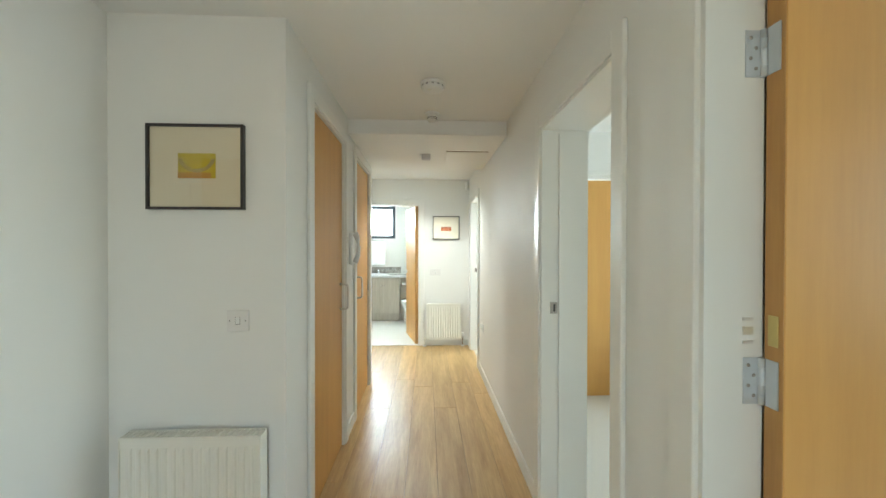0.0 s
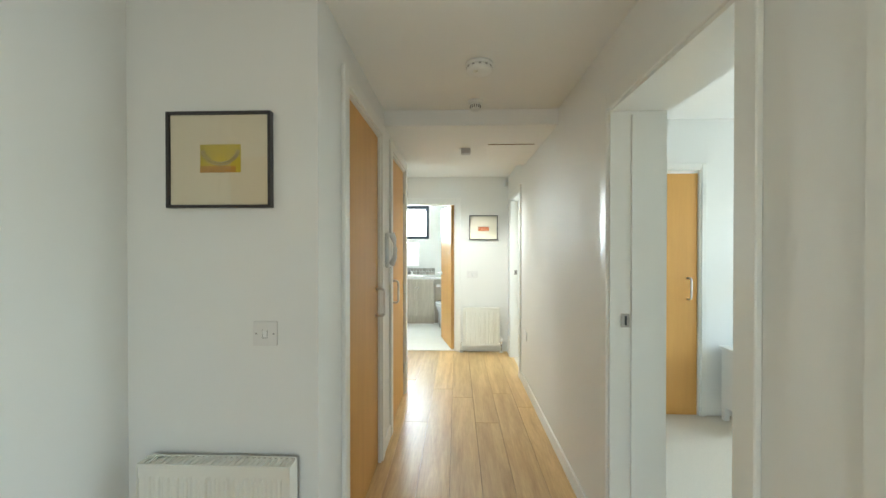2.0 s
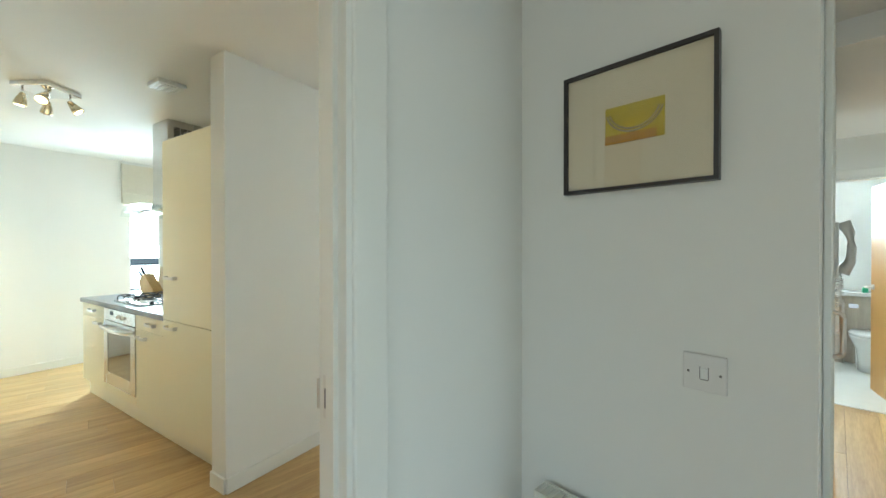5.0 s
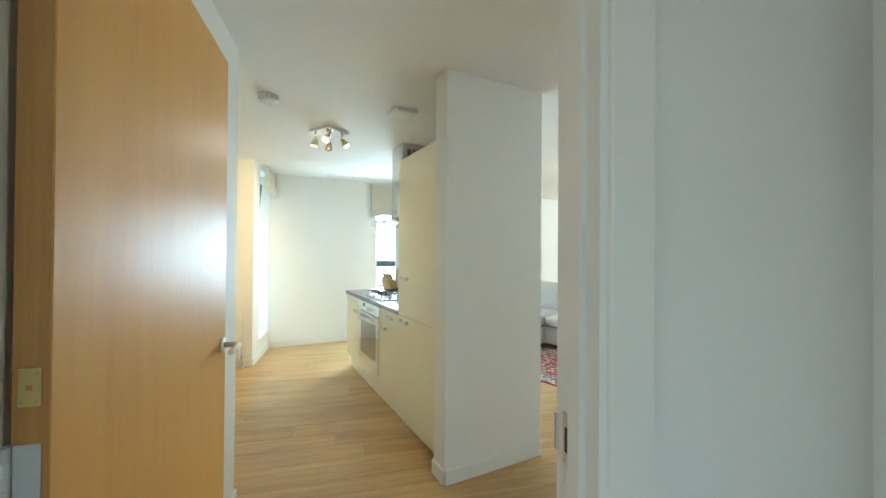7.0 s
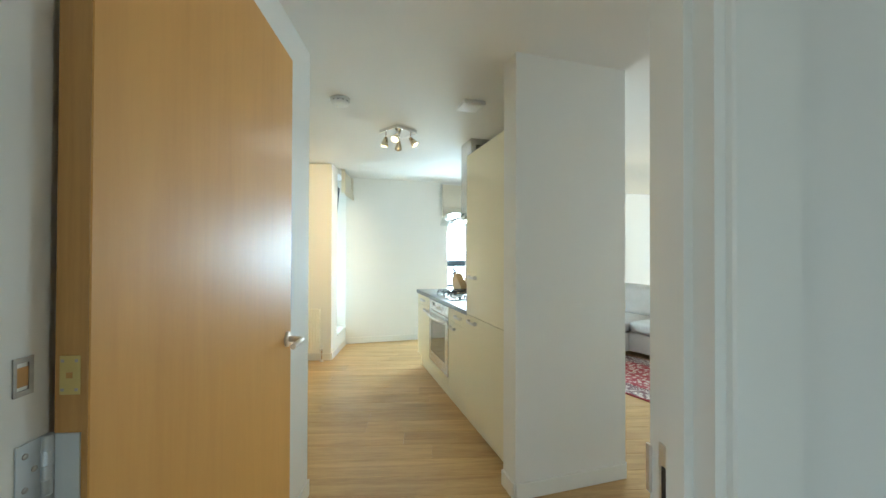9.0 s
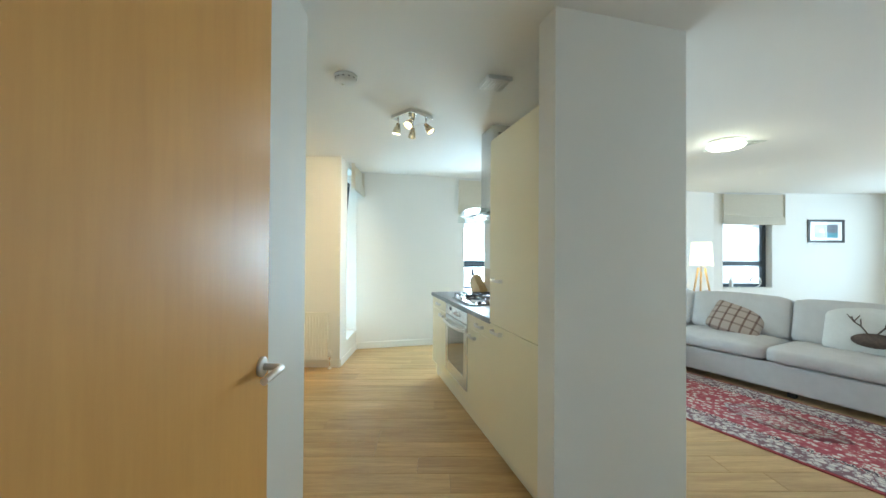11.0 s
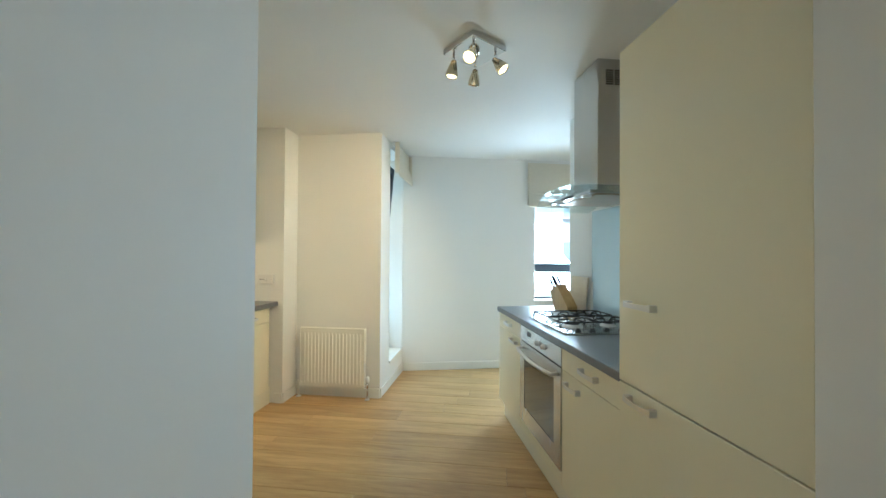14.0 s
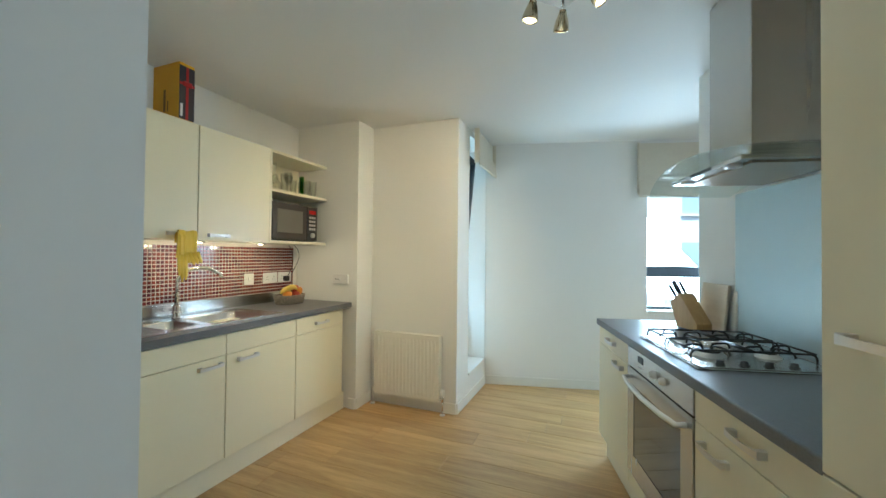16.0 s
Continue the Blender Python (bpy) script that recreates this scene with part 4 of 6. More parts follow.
tagged(to, "red and orange mosaic tiles", kind="stuff")


# ---- small things on the kitchen walls and worktops ----
# Slightly grey plastic, darkened also to stand in for shade on the plates.
PLATE = material("greyed_white_plastic", (0.74, 0.72, 0.69), 0.4, vary=0.02)
SCREW = material("dull_screw", (0.25, 0.24, 0.22), 0.5, 0.5)


def socket_plate(place, facing, w=0.147, h=0.086, kind="double", label="white double wall socket", cat="socket", thick=0.009, marks=()):
    """A wall plate lying in its local xz plane, facing -y."""
    s = thing("wall_socket" if "socket" in label else "light_switch", pose(*place, 0, 0, facing), label, cat)
    part("plate", block(-w / 2, w / 2, -0.009, 0, -h / 2, h / 2, 0.003, 2), WHITE if kind == "double" else PLATE, s)
    if thick > 0.009:
        part("back_box", block(-w / 2 + 0.003, w / 2 - 0.003, 0, thick, -h / 2 + 0.003, h / 2 - 0.003), WHITE, s).location.y = -0.0001
    for mx_, mz_ in marks:
        part("indicator", block(mx_ - 0.006, mx_ + 0.006, -0.0105, -0.0092, mz_ - 0.004, mz_ + 0.004), BLACK, s, "small dark indicator")
    if kind == "double":
        for sx in (-0.036, 0.036):
            holes = bmesh.new()
            box_into(holes, sx - 0.002, sx + 0.002, -0.0102, -0.0092, 0.004, 0.012)
            box_into(holes, sx - 0.013, sx - 0.007, -0.0102, -0.0092, -0.016, -0.012)
            box_into(holes, sx + 0.007, sx + 0.013, -0.0102, -0.0092, -0.016, -0.012)
            part("pin_holes", holes, BLACK, s, "dark socket pin holes")
        for sx in (-0.058, 0.058):
            part("rocker", block(sx - 0.006, sx + 0.006, -0.0125, -0.0092, 0.01, 0.03, 0.001, 1), WHITE, s)
    elif kind == "switch":
        part("rocker", moved(block(-0.007, 0.007, -0.0045, 0.0, -0.013, 0.013, 0.0015, 1), Matrix.Translation((0, -0.0095, 0)) @ Matrix.Rotation(radians(6), 4, "X")), WHITE, s)
        part("rocker_gap", joined(block(-0.0095, -0.0078, -0.0096, -0.0091, -0.015, 0.015), block(0.0078, 0.0095, -0.0096, -0.0091, -0.015, 0.015), block(-0.0078, 0.0078, -0.0096, -0.0091, -0.0165, -0.0145)), SCREW, s, "dark gap round the rocker")
        for sx in (-w * 0.36, w * 0.36):
            part("screw", moved(turned([(0, 0), (0.003, 0), (0.003, 0.001), (0, 0.001)], 10), Matrix.Translation((sx, -0.0092, 0)) @ Matrix.Rotation(math.pi / 2, 4, "X")), SCREW, s)
    return s


socket_plate((-4.62, -1.4512, 1.12), 180, 0.088, 0.088, "switch", "white square fused switch on the mosaic", "switch")
socket_plate((-4.83, -1.4512, 1.12), 180)
socket_plate((-4.99, -1.4512, 1.12), 180, 0.147, 0.086)
socket_plate((-5.1325, -0.955, 1.108), 90, 0.147, 0.086, "switch", "white double fused switch on the nib wall", "switch", 0.016, ((-0.045, 0.0), (-0.02, 0.0)))

# kettle-like white dispenser at the drainer's end
ds = thing("soap_dispenser", pose(-3.58, -1.40, 0.914), "white plastic washing liquid box with a dark oval badge", "bottle")
part("bottle", block(-0.05, 0.05, -0.03, 0.03, 0, 0.14, 0.012, 3), WHITE, ds)
part("badge", moved(turned([(0, 0), (0.026, 0), (0.026, 0.001), (0, 0.001)], 24), Matrix.Translation((0, 0.0302, 0.075)) @ Matrix.Rotation(-math.pi / 2, 4, "X") @ Matrix.Diagonal((1, 0.7, 1, 1))), DARKFRAME, ds, "dark oval badge")

# plug and cable of the microwave
cb = thing("power_cable", pose(0, 0, 0), "grey appliance cable hanging to the worktop sockets", "cable")
cpts = [(-5.07, -1.42, 1.398)]
for k in range(1, 15):
    f = k / 14
    cpts.append((-5.07 - 0.03 * math.sin(f * 6.0) + 0.03 * f, -1.40 + 0.02 * math.sin(f * 9), 1.398 - 0.47 * f))
part("lead", rod(cpts, 0.003, 6), material("grey_cable", (0.12, 0.12, 0.12), 0.5), cb)
cpts = [(-5.02, -1.43, 1.398)]
for k in range(1, 13):
    f = k / 12
    cpts.append((-5.02 + 0.03 * f - 0.06 * math.sin(f * 3.1), -1.425, 1.398 - 0.29 * f))
part("lead", rod(cpts, 0.003, 6), BLACK, cb)
part("plug", block(-5.01, -4.965, -1.44, -1.405, 1.085, 1.13, 0.006, 2), BLACK, cb)

# fruit basket
WICKER = material("dark_wicker", (0.27, 0.235, 0.19), 0.75, vary=0.5, scale=90, bump=0.6, bump_scale=120)
fb = thing("fruit_basket", pose(-4.87, -1.27, 0.9105), "dark oval wicker basket full of fruit", "basket")
rings = []
for k in range(6):
    z = 0.006 + k * 0.0125
    r = 0.094 + k * 0.003
    rings.append(rod([(1.25 * (r + 0.004 * math.sin(14 * a + k * math.pi)) * math.cos(a), (r + 0.004 * math.sin(14 * a + k * math.pi)) * 0.85 * math.sin(a), z) for a in [j * math.tau / 56 for j in range(56)]], 0.0065, 6, True))
rings.append(moved(turned([(0, 0), (0.085, 0.0), (0.085, 0.006), (0, 0.006)], 24), Matrix.Diagonal((1.25, 0.85, 1, 1))))
rings += [rod([(1.25 * 0.098 * math.cos(a), 0.85 * 0.098 * math.sin(a), 0.004), (1.25 * 0.113 * math.cos(a), 0.85 * 0.113 * math.sin(a), 0.076)], 0.004, 5) for a in [j * math.tau / 28 for j in range(28)]]
part("weave", joined(*rings), WICKER, fb)
BANANA = material("banana_skin", (0.75, 0.55, 0.09), 0.5, vary=0.15, scale=30)
APPLE = material("red_apple", (0.42, 0.05, 0.03), 0.35, vary=0.35, scale=12)
ORANGE = material("orange_peel", (0.70, 0.27, 0.03), 0.5, vary=0.1, scale=20, bump=0.4, bump_scale=200)


def apple_shape(r):
    return turned([(0, 0.15 * r), (0.35 * r, 0), (0.8 * r, 0.35 * r), (r, 0.95 * r), (0.85 * r, 1.5 * r), (0.45 * r, 1.75 * r), (0.12 * r, 1.68 * r), (0, 1.55 * r)], 18)


for ax, ay, az, mat_, kind_ in ((-0.035, 0.03, 0.04, APPLE, "apple"), (-0.085, -0.01, 0.035, APPLE, "apple"), (0.0, -0.03, 0.04, ORANGE, "orange"), (-0.03, 0.02, 0.09, APPLE, "apple"), (0.055, 0.03, 0.045, ORANGE, "orange"), (-0.06, 0.035, 0.07, ORANGE, "orange")):
    tagged(part(kind_, apple_shape(0.036), mat_, at=pose(-4.87 + ax, -1.27 + ay, 0.9105 + az)), "ripe red apple in the basket" if kind_ == "apple" else "round orange in the basket", "fruit", "fruit in the basket")
for k in range(3):
    pts = [(0.03 + 0.07 * math.cos(a) , 0.02 + k * 0.022 - 0.02, 0.068 + 0.055 * math.sin(a) + 0.01 * k) for a in [radians(20 + j * 16) for j in range(10)]]
    tagged(part("banana", rod(pts, [0.006, 0.012, 0.0155, 0.017, 0.0175, 0.0175, 0.017, 0.015, 0.011, 0.005], 10), BANANA, at=pose(-4.87, -1.27, 0.9105)), "ripe yellow banana in the basket", "fruit", "fruit in the basket")

# rubber gloves over a wall cabinet's handle
RUBBER = material("yellow_rubber", (0.72, 0.50, 0.03), 0.45, vary=0.1, scale=25, bump=0.3, bump_scale=60)


def glove(m, label, strands, width):
    """A limp glove over a handle: a thin folded sheet of cuff and palm, with flattened fingers below."""
    g = thing("rubber_glove", m, label, "glove", "rubber gloves")
    bm = bmesh.new()
    nx, drop = 12, 0.135
    prof = [(-0.012, -0.05), (-0.012, -0.02), (-0.010, 0.0), (-0.002, 0.010), (0.010, 0.009), (0.017, -0.004), (0.019, -0.03), (0.020, -0.07), (0.020, -0.105), (0.018, -drop)]
    rows = []
    for k, (y, z) in enumerate(prof):
        f = k / (len(prof) - 1)
        row = []
        for j in range(nx + 1):
            u = j / nx
            fold = 0.0028 * math.sin(u * 8 + f * 4) + 0.0012 * math.sin(u * 23 + f * 7)
            row.append(bm.verts.new(((u - 0.5) * width * (1.0 - 0.12 * math.sin(f * 3.0)) + 0.012 * f, y + fold * min(1.0, f * 1.6), z + 0.004 * math.sin(u * 9))))
        rows.append(row)
    for k in range(len(rows) - 1):
        for j in range(nx):
            bm.faces.new((rows[k][j], rows[k][j + 1], rows[k + 1][j + 1], rows[k + 1][j]))
    bmesh.ops.recalc_face_normals(bm, faces=bm.faces[:])
    bmesh.ops.solidify(bm, geom=bm.faces[:], thickness=0.004)
    part("cuff", bm, RUBBER, g)
    for x0, x1, ln, r in strands:
        fg = rod([(x0, 0, -0.115), (x0 + (x1 - x0) * 0.4, 0.001, -0.13 - ln * 0.35), (x0 + (x1 - x0) * 0.8, 0.003, -0.13 - ln * 0.8), (x1, 0.0, -0.13 - ln)], [r, r, r * 0.9, r * 0.45], 10)
        bmesh.ops.transform(fg, matrix=Matrix.Translation((0, 0.019, 0)) @ Matrix.Diagonal((1, 0.5, 1, 1)), verts=fg.verts[:])
        part("finger", fg, RUBBER, g)
    return g


glove(pose(-3.888, -1.094, 1.443), "yellow rubber glove draped over a cabinet handle", ((-0.048, -0.075, 0.045, 0.011), (-0.024, -0.052, 0.052, 0.012), (0.002, -0.03, 0.055, 0.012), (0.027, -0.004, 0.045, 0.012), (0.05, 0.024, 0.03, 0.011)), 0.115)
glove(pose(-3.842, -1.084, 1.428, 0, 0, 6), "yellow rubber glove hanging limp from a cabinet handle", ((-0.012, -0.02, 0.125, 0.014), (0.008, 0.0, 0.135, 0.013), (0.024, 0.018, 0.10, 0.011)), 0.055)

# gift box standing on the wall cabinets
gb = thing("gift_box", pose(0, 0, 0), "tall yellow and dark gift box with a red ribbon", "box")
YCARD = material("yellow_card", (0.85, 0.46, 0.015), 0.4, vary=0.04)
part("case", block(-3.938, -3.848, -1.365, -1.135, 2.1005, 2.43, 0.002, 1), YCARD, gb)
DCARD = material("dark_card", (0.035, 0.03, 0.035), 0.4, vary=0.2)
part("dark_front", block(-3.937, -3.849, -1.1345, -1.132, 2.102, 2.411), DCARD, gb, "dark printed front")
RIB = material("red_ribbon", (0.42, 0.015, 0.015), 0.35, vary=0.1)
part("ribbon", joined(block(-3.90, -3.886, -1.1315, -1.129, 2.102, 2.411), block(-3.937, -3.849, -1.1315, -1.1292, 2.30, 2.314),
                      block(-3.92, -3.866, -1.129, -1.122, 2.292, 2.322, 0.003, 1)), RIB, gb, "red ribbon with a bow")
part("print_bars", joined(block(-3.8478, -3.8468, -1.268, -1.25, 2.15, 2.28), block(-3.8478, -3.8468, -1.235, -1.226, 2.15, 2.21)), material("brown_print", (0.25, 0.12, 0.02), 0.5), gb, "unreadable brown print")
part("white_print", block(-3.868, -3.856, -1.1316, -1.130, 2.115, 2.19), WHITE, gb, "unreadable white print")

# under-cabinet lights
for lx in (-4.03, -4.50):
    u = thing("cabinet_light", pose(lx, -1.20, 1.3995), "small round light under the wall cabinets, lit", "lamp", "under-cabinet lights")
    part("ring", turned([(0, 0), (0.034, 0), (0.034, -0.008), (0.028, -0.010), (0.028, -0.006), (0, -0.006)], 20), CHROME, u)
    part("lens", turned([(0, -0.0065), (0.026, -0.0065), (0.024, -0.0085), (0, -0.0085)], 20), glow("warm_lens", (1.0, 0.80, 0.5), 8.0), u)
    bulb("cabinet_light_bulb", (lx, -1.20, 1.375), 1.7, (1.0, 0.74, 0.42), 0.02)


# ---- radiators ----
def radiator(m, w, h, z0, label, legs=True):
    """A ribbed panel radiator: x along the wall from 0 to w, back to the wall at y = 0, front at -0.09."""
    r = thing("radiator", m, label, "radiator", "radiators")
    bm = bmesh.new()
    pts = [(0.0, -0.078), (0.018, -0.078)]
    n = max(4, round((w - 0.04) / 0.0335))
    step = (w - 0.036) / n
    for k in range(n):
        x = 0.018 + k * step
        pts += [(x + step * 0.16, -0.0785), (x + step * 0.34, -0.0835), (x + step * 0.66, -0.0835), (x + step * 0.84, -0.0785)]
    pts += [(w, -0.078)]
    zs = [z0, z0 + 0.03, z0 + 0.045, z0 + h - 0.045, z0 + h - 0.03, z0 + h]
    grid = []
    for i, z in enumerate(zs):
        flat = i in (0, 1, 4, 5)
        grid.append([bm.verts.new((x, -0.081 if flat else y, z)) for x, y in pts])
    for ga, gb_ in zip(grid, grid[1:]):
        for k in range(len(pts) - 1):
            bm.faces.new((ga[k], ga[k + 1], gb_[k + 1], gb_[k]))
    box_into(bm, 0.0, w, -0.0775, -0.07, z0, z0 + h)
    part("panel", bm, ENAMEL, r)
    part("top_grille", joined(block(0.0, w, -0.086, -0.080, z0 + h, z0 + h + 0.012), block(0, w, -0.028, -0.022, z0 + h - 0.005, z0 + h + 0.012), *[block(0.004 + k * 0.02, 0.012 + k * 0.02, -0.080, -0.028, z0 + h + 0.003, z0 + h + 0.009) for k in range(int(w / 0.02))], block(0.0, w, -0.080, -0.028, z0 + h - 0.004, z0 + h + 0.0045)), ENAMEL, r)
    for x0, x1 in ((-0.006, -0.0005), (w + 0.0005, w + 0.006)):
        part("side_panel", block(x0, x1, -0.084, -0.022, z0 + 0.005, z0 + h + 0.010, 0.002, 1), ENAMEL, r)
    for bx in (0.08, w - 0.12):
        part("bracket", block(bx, bx + 0.04, -0.07, 0.0, z0 + 0.1, z0 + h - 0.1), ENAMEL, r)
    if legs:
        for x, head in ((-0.03, False), (w + 0.03, True)):
            v = part("valve", joined(rod([(x, -0.055, 0.006), (x, -0.055, z0 + 0.03)], 0.0075, 10), rod([(x, -0.055, z0 + 0.03), (x + (0.028 if x < 0 else -0.028), -0.055, z0 + 0.03)], 0.0095, 10), rod([(x, -0.055, z0 - 0.005), (x, -0.055, z0 + 0.045)], 0.012, 10)), CHROME if head else ENAMEL, r)
            part("floor_collar", moved(turned([(0, 0), (0.024, 0), (0.022, 0.006), (0.009, 0.012), (0, 0.012)], 18), Matrix.Translation((x, -0.055, 0.001))), WHITE, v)
            if head:
                part("valve_head", moved(turned([(0, 0), (0.017, 0), (0.019, 0.02), (0.017, 0.055), (0, 0.058)], 14), Matrix.Translation((x, -0.055, z0 + 0.045))), WHITE, v, "white thermostatic head")
    return r


radiator(pose(-5.384, -0.71, 0, 0, 0, 90), 0.61, 0.53, 0.11, "cream panel radiator on the kitchen wall")
radiator(pose(-0.885, 2.185, 0, 0, 0, 0), 0.527, 0.52, 0.125, "cream panel radiator below the framed print")
radiator(pose(0.30, 5.908, 0, 0, 0, 0), 0.47, 0.49, 0.09, "cream panel radiator at the corridor's end")


# ---- pictures ----
FRAME_BLACK = material("black_wood_frame", (0.036, 0.031, 0.030), 0.35, vary=0.2, scale=40)
MOUNT = material("cream_mount", (0.74, 0.66, 0.48), 0.8, vary=0.02, bump=0.1, bump_scale=300)
PANE = glass("picture_glass", (1, 1, 1), 0.0)


def picture(m, w, h, bar, label, mount=MOUNT):
    """A framed picture: x across, z up from the middle, hung at y = 0 and facing -y."""
    p = thing("framed_picture", m, label, "picture")
    bm = bmesh.new()
    for q in ((-w / 2, -w / 2 + bar, -h / 2, h / 2), (w / 2 - bar, w / 2, -h / 2, h / 2), (-w / 2 + bar, w / 2 - bar, h / 2 - bar, h / 2), (-w / 2 + bar, w / 2 - bar, -h / 2, -h / 2 + bar)):
        box_into(bm, q[0], q[1], -0.024, 0, q[2], q[3])
    part("frame", bm, FRAME_BLACK, p)
    part("mount", block(-w / 2 + bar, w / 2 - bar, -0.012, -0.002, -h / 2 + bar, h / 2 - bar), mount, p)
    part("glazing", block(-w / 2 + bar, w / 2 - bar, -0.018, -0.0165, -h / 2 + bar, h / 2 - bar), PANE, p).visible_shadow = False
    return p


def print_sheet(p, name, x0, x1, z0, z1, mat_, label, d=0.0):
    return part(name, block(x0, x1, -0.0135 - d, -0.0122 - d, z0, z1), mat_, p, label)


p1 = picture(pose(-0.636, 2.1845, 1.712), 0.38, 0.342, 0.010, "black framed abstract yellow print with a wide cream mount")
YPRINT = material("yellow_ink", (0.56, 0.43, 0.02), 0.6, vary=0.35, scale=9)
print_sheet(p1, "print", -0.070, 0.078, -0.045, 0.055, YPRINT, "mottled yellow ink print")
arc = [rod([(0.004 + rr * math.cos(a), -0.0138, 0.05 + rr * 0.95 * math.sin(a)) for a in [radians(195 + k * 10) for k in range(16)]], 0.0022, 5) for rr in (0.064, 0.072)]
part("drawn_arcs", joined(*arc), material("grey_ink", (0.40, 0.34, 0.24), 0.6), p1, "grey drawn arcs")
print_sheet(p1, "print_base", -0.070, 0.06, -0.045, -0.022, material("ochre_ink", (0.52, 0.27, 0.035), 0.6, vary=0.3, scale=25), "ochre lower edge of the print", 0.0016)
p2 = picture(pose(0.568, 5.9075, 1.652), 0.375, 0.325, 0.010, "black framed orange print in a cream mount", material("pale_mount", (0.76, 0.70, 0.55), 0.8, vary=0.02))
print_sheet(p2, "print", -0.072, 0.072, -0.045, 0.015, material("orange_ink", (0.52, 0.14, 0.04), 0.6, vary=0.3, scale=20), "orange and brown ink print")
print_sheet(p2, "print_top", -0.072, 0.072, 0.004, 0.015, material("rust_ink", (0.38, 0.16, 0.08), 0.6, vary=0.2), "", 0.0016)
p3 = picture(pose(-7.739, 8.31, 1.79, 0, 0, 90), 0.68, 0.42, 0.04, "black framed seascape print with a white sail", WHITE)
print_sheet(p3, "sea", -0.22, 0.22, -0.12, -0.03, material("sea_blue", (0.05, 0.22, 0.28), 0.5, vary=0.3, scale=20), "blue-green sea")
print_sheet(p3, "sky", -0.22, 0.22, -0.03, 0.12, material("dusk_sky", (0.10, 0.11, 0.13), 0.5, vary=0.2, scale=10), "dark dusk sky")
sl = bmesh.new()
for tri in (((-0.12, -0.03), (-0.05, -0.03), (-0.10, 0.07)), ((-0.04, -0.03), (-0.02, -0.03), (-0.055, 0.04))):
    fr = [sl.verts.new((x, -0.0142, z)) for x, z in tri]
    bk = [sl.verts.new((x, -0.0136, z)) for x, z in tri]
    sl.faces.new(fr)
    for k in range(3):
        sl.faces.new((fr[k], fr[(k + 1) % 3], bk[(k + 1) % 3], bk[k]))
bmesh.ops.recalc_face_normals(sl, faces=sl.faces[:])
part("sail", sl, WHITE, p3, "white sail shape")

# ---- hall fittings ----
socket_plate((-0.475, 2.1845, 1.09), 0, 0.088, 0.088, "switch", "white single light switch by the picture", "switch")
socket_plate((0.42, 5.9075, 1.03), 0, 0.147, 0.088, "switch", "white double light switch at the corridor's end", "switch")
socket_plate((RW, 4.62, 0.52), -90, 0.147, 0.088, "double", "white double wall socket on the corridor wall")


def smoke_alarm(x, y, z, r, label):
    s = thing("smoke_alarm", pose(x, y, z), label, "smoke alarm")
    part("base", turned([(0, 0), (r, 0), (r, -0.012), (r * 0.96, -0.016), (0, -0.016)], 32), WHITE, s)
    part("cover", turned([(0, -0.016), (r * 0.92, -0.016), (r * 0.93, -0.030), (r * 0.8, -0.042), (r * 0.5, -0.046), (0, -0.046)], 32), WHITE, s)
    part("test_button", moved(turned([(0, -0.046), (0.012, -0.046), (0.011, -0.049), (0, -0.049)], 16), Matrix.Translation((-0.02, -0.025, 0))), ENAMEL, s)
    vents = joined(*[moved(block(r * 0.9, r * 0.94, -0.006, 0.006, -0.027, -0.019), Matrix.Rotation(k * math.tau / 12, 4, "Z")) for k in range(12)])
    part("vents", vents, material("vent_grey", (0.35, 0.35, 0.34), 0.6), s)
    return s


smoke_alarm(0.326, 2.78, HC, 0.07, "round white smoke alarm on the hall ceiling")
smoke_alarm(-3.335, 0.575, KC, 0.072, "round white smoke alarm on the kitchen ceiling")
hd2 = thing("heat_detector", pose(0.33, 3.27, HC), "small white heat detector with dark slots", "detector")
part("base", turned([(0, 0), (0.05, 0), (0.048, -0.012), (0.034, -0.016), (0, -0.016)], 24), WHITE, hd2)
part("head", turned([(0, -0.016), (0.032, -0.016), (0.033, -0.05), (0.028, -0.056), (0, -0.056)], 24), WHITE, hd2)
part("slots", joined(*[moved(block(0.0315, 0.0338, -0.0025, 0.0025, -0.048, -0.028), Matrix.Rotation(k * math.tau / 14, 4, "Z")) for k in range(14)]), BLACK, hd2, "dark slots round the head")
sb = thing("alarm_sensor", pose(0.287, 4.03, 2.225), "small grey sensor box on the soffit", "sensor")
part("case", block(-0.04, 0.04, -0.03, 0.03, -0.05, 0, 0.008, 2), material("grey_plastic", (0.55, 0.53, 0.52), 0.5), sb)
part("clip", block(-0.055, -0.041, -0.012, 0.012, -0.012, 0), WHITE, sb)
ht = thing("access_hatch", pose(0.65, 4.10, 2.225), "flush white access hatch in the soffit", "hatch")
part("panel", block(-0.18, 0.18, -0.19, 0.19, -0.006, 0, 0.002, 1), CEIL, ht)
part("gap", joined(block(-0.185, 0.185, -0.197, -0.191, -0.004, 0)), OAK_GAP, ht, "dark gap along the hatch")
pr = thing("motion_sensor", pose(0.845, 5.86, 2.235, 0, 0, 40), "white corner motion detector below the ceiling", "sensor")
part("case", block(-0.03, 0.03, -0.04, 0.0, -0.05, 0.05, 0.01, 2), WHITE, pr)
part("lens", block(-0.022, 0.022, -0.044, -0.0405, -0.035, 0.01, 0.0015, 1), ENAMEL, pr)
dl = thing("downlight", pose(0.275, 5.06, HC), "small recessed ceiling downlight, lit", "lamp")
part("ring", turned([(0.030, 0), (0.045, 0), (0.044, -0.005), (0.032, -0.006), (0.030, 0)], 24), WHITE, dl)
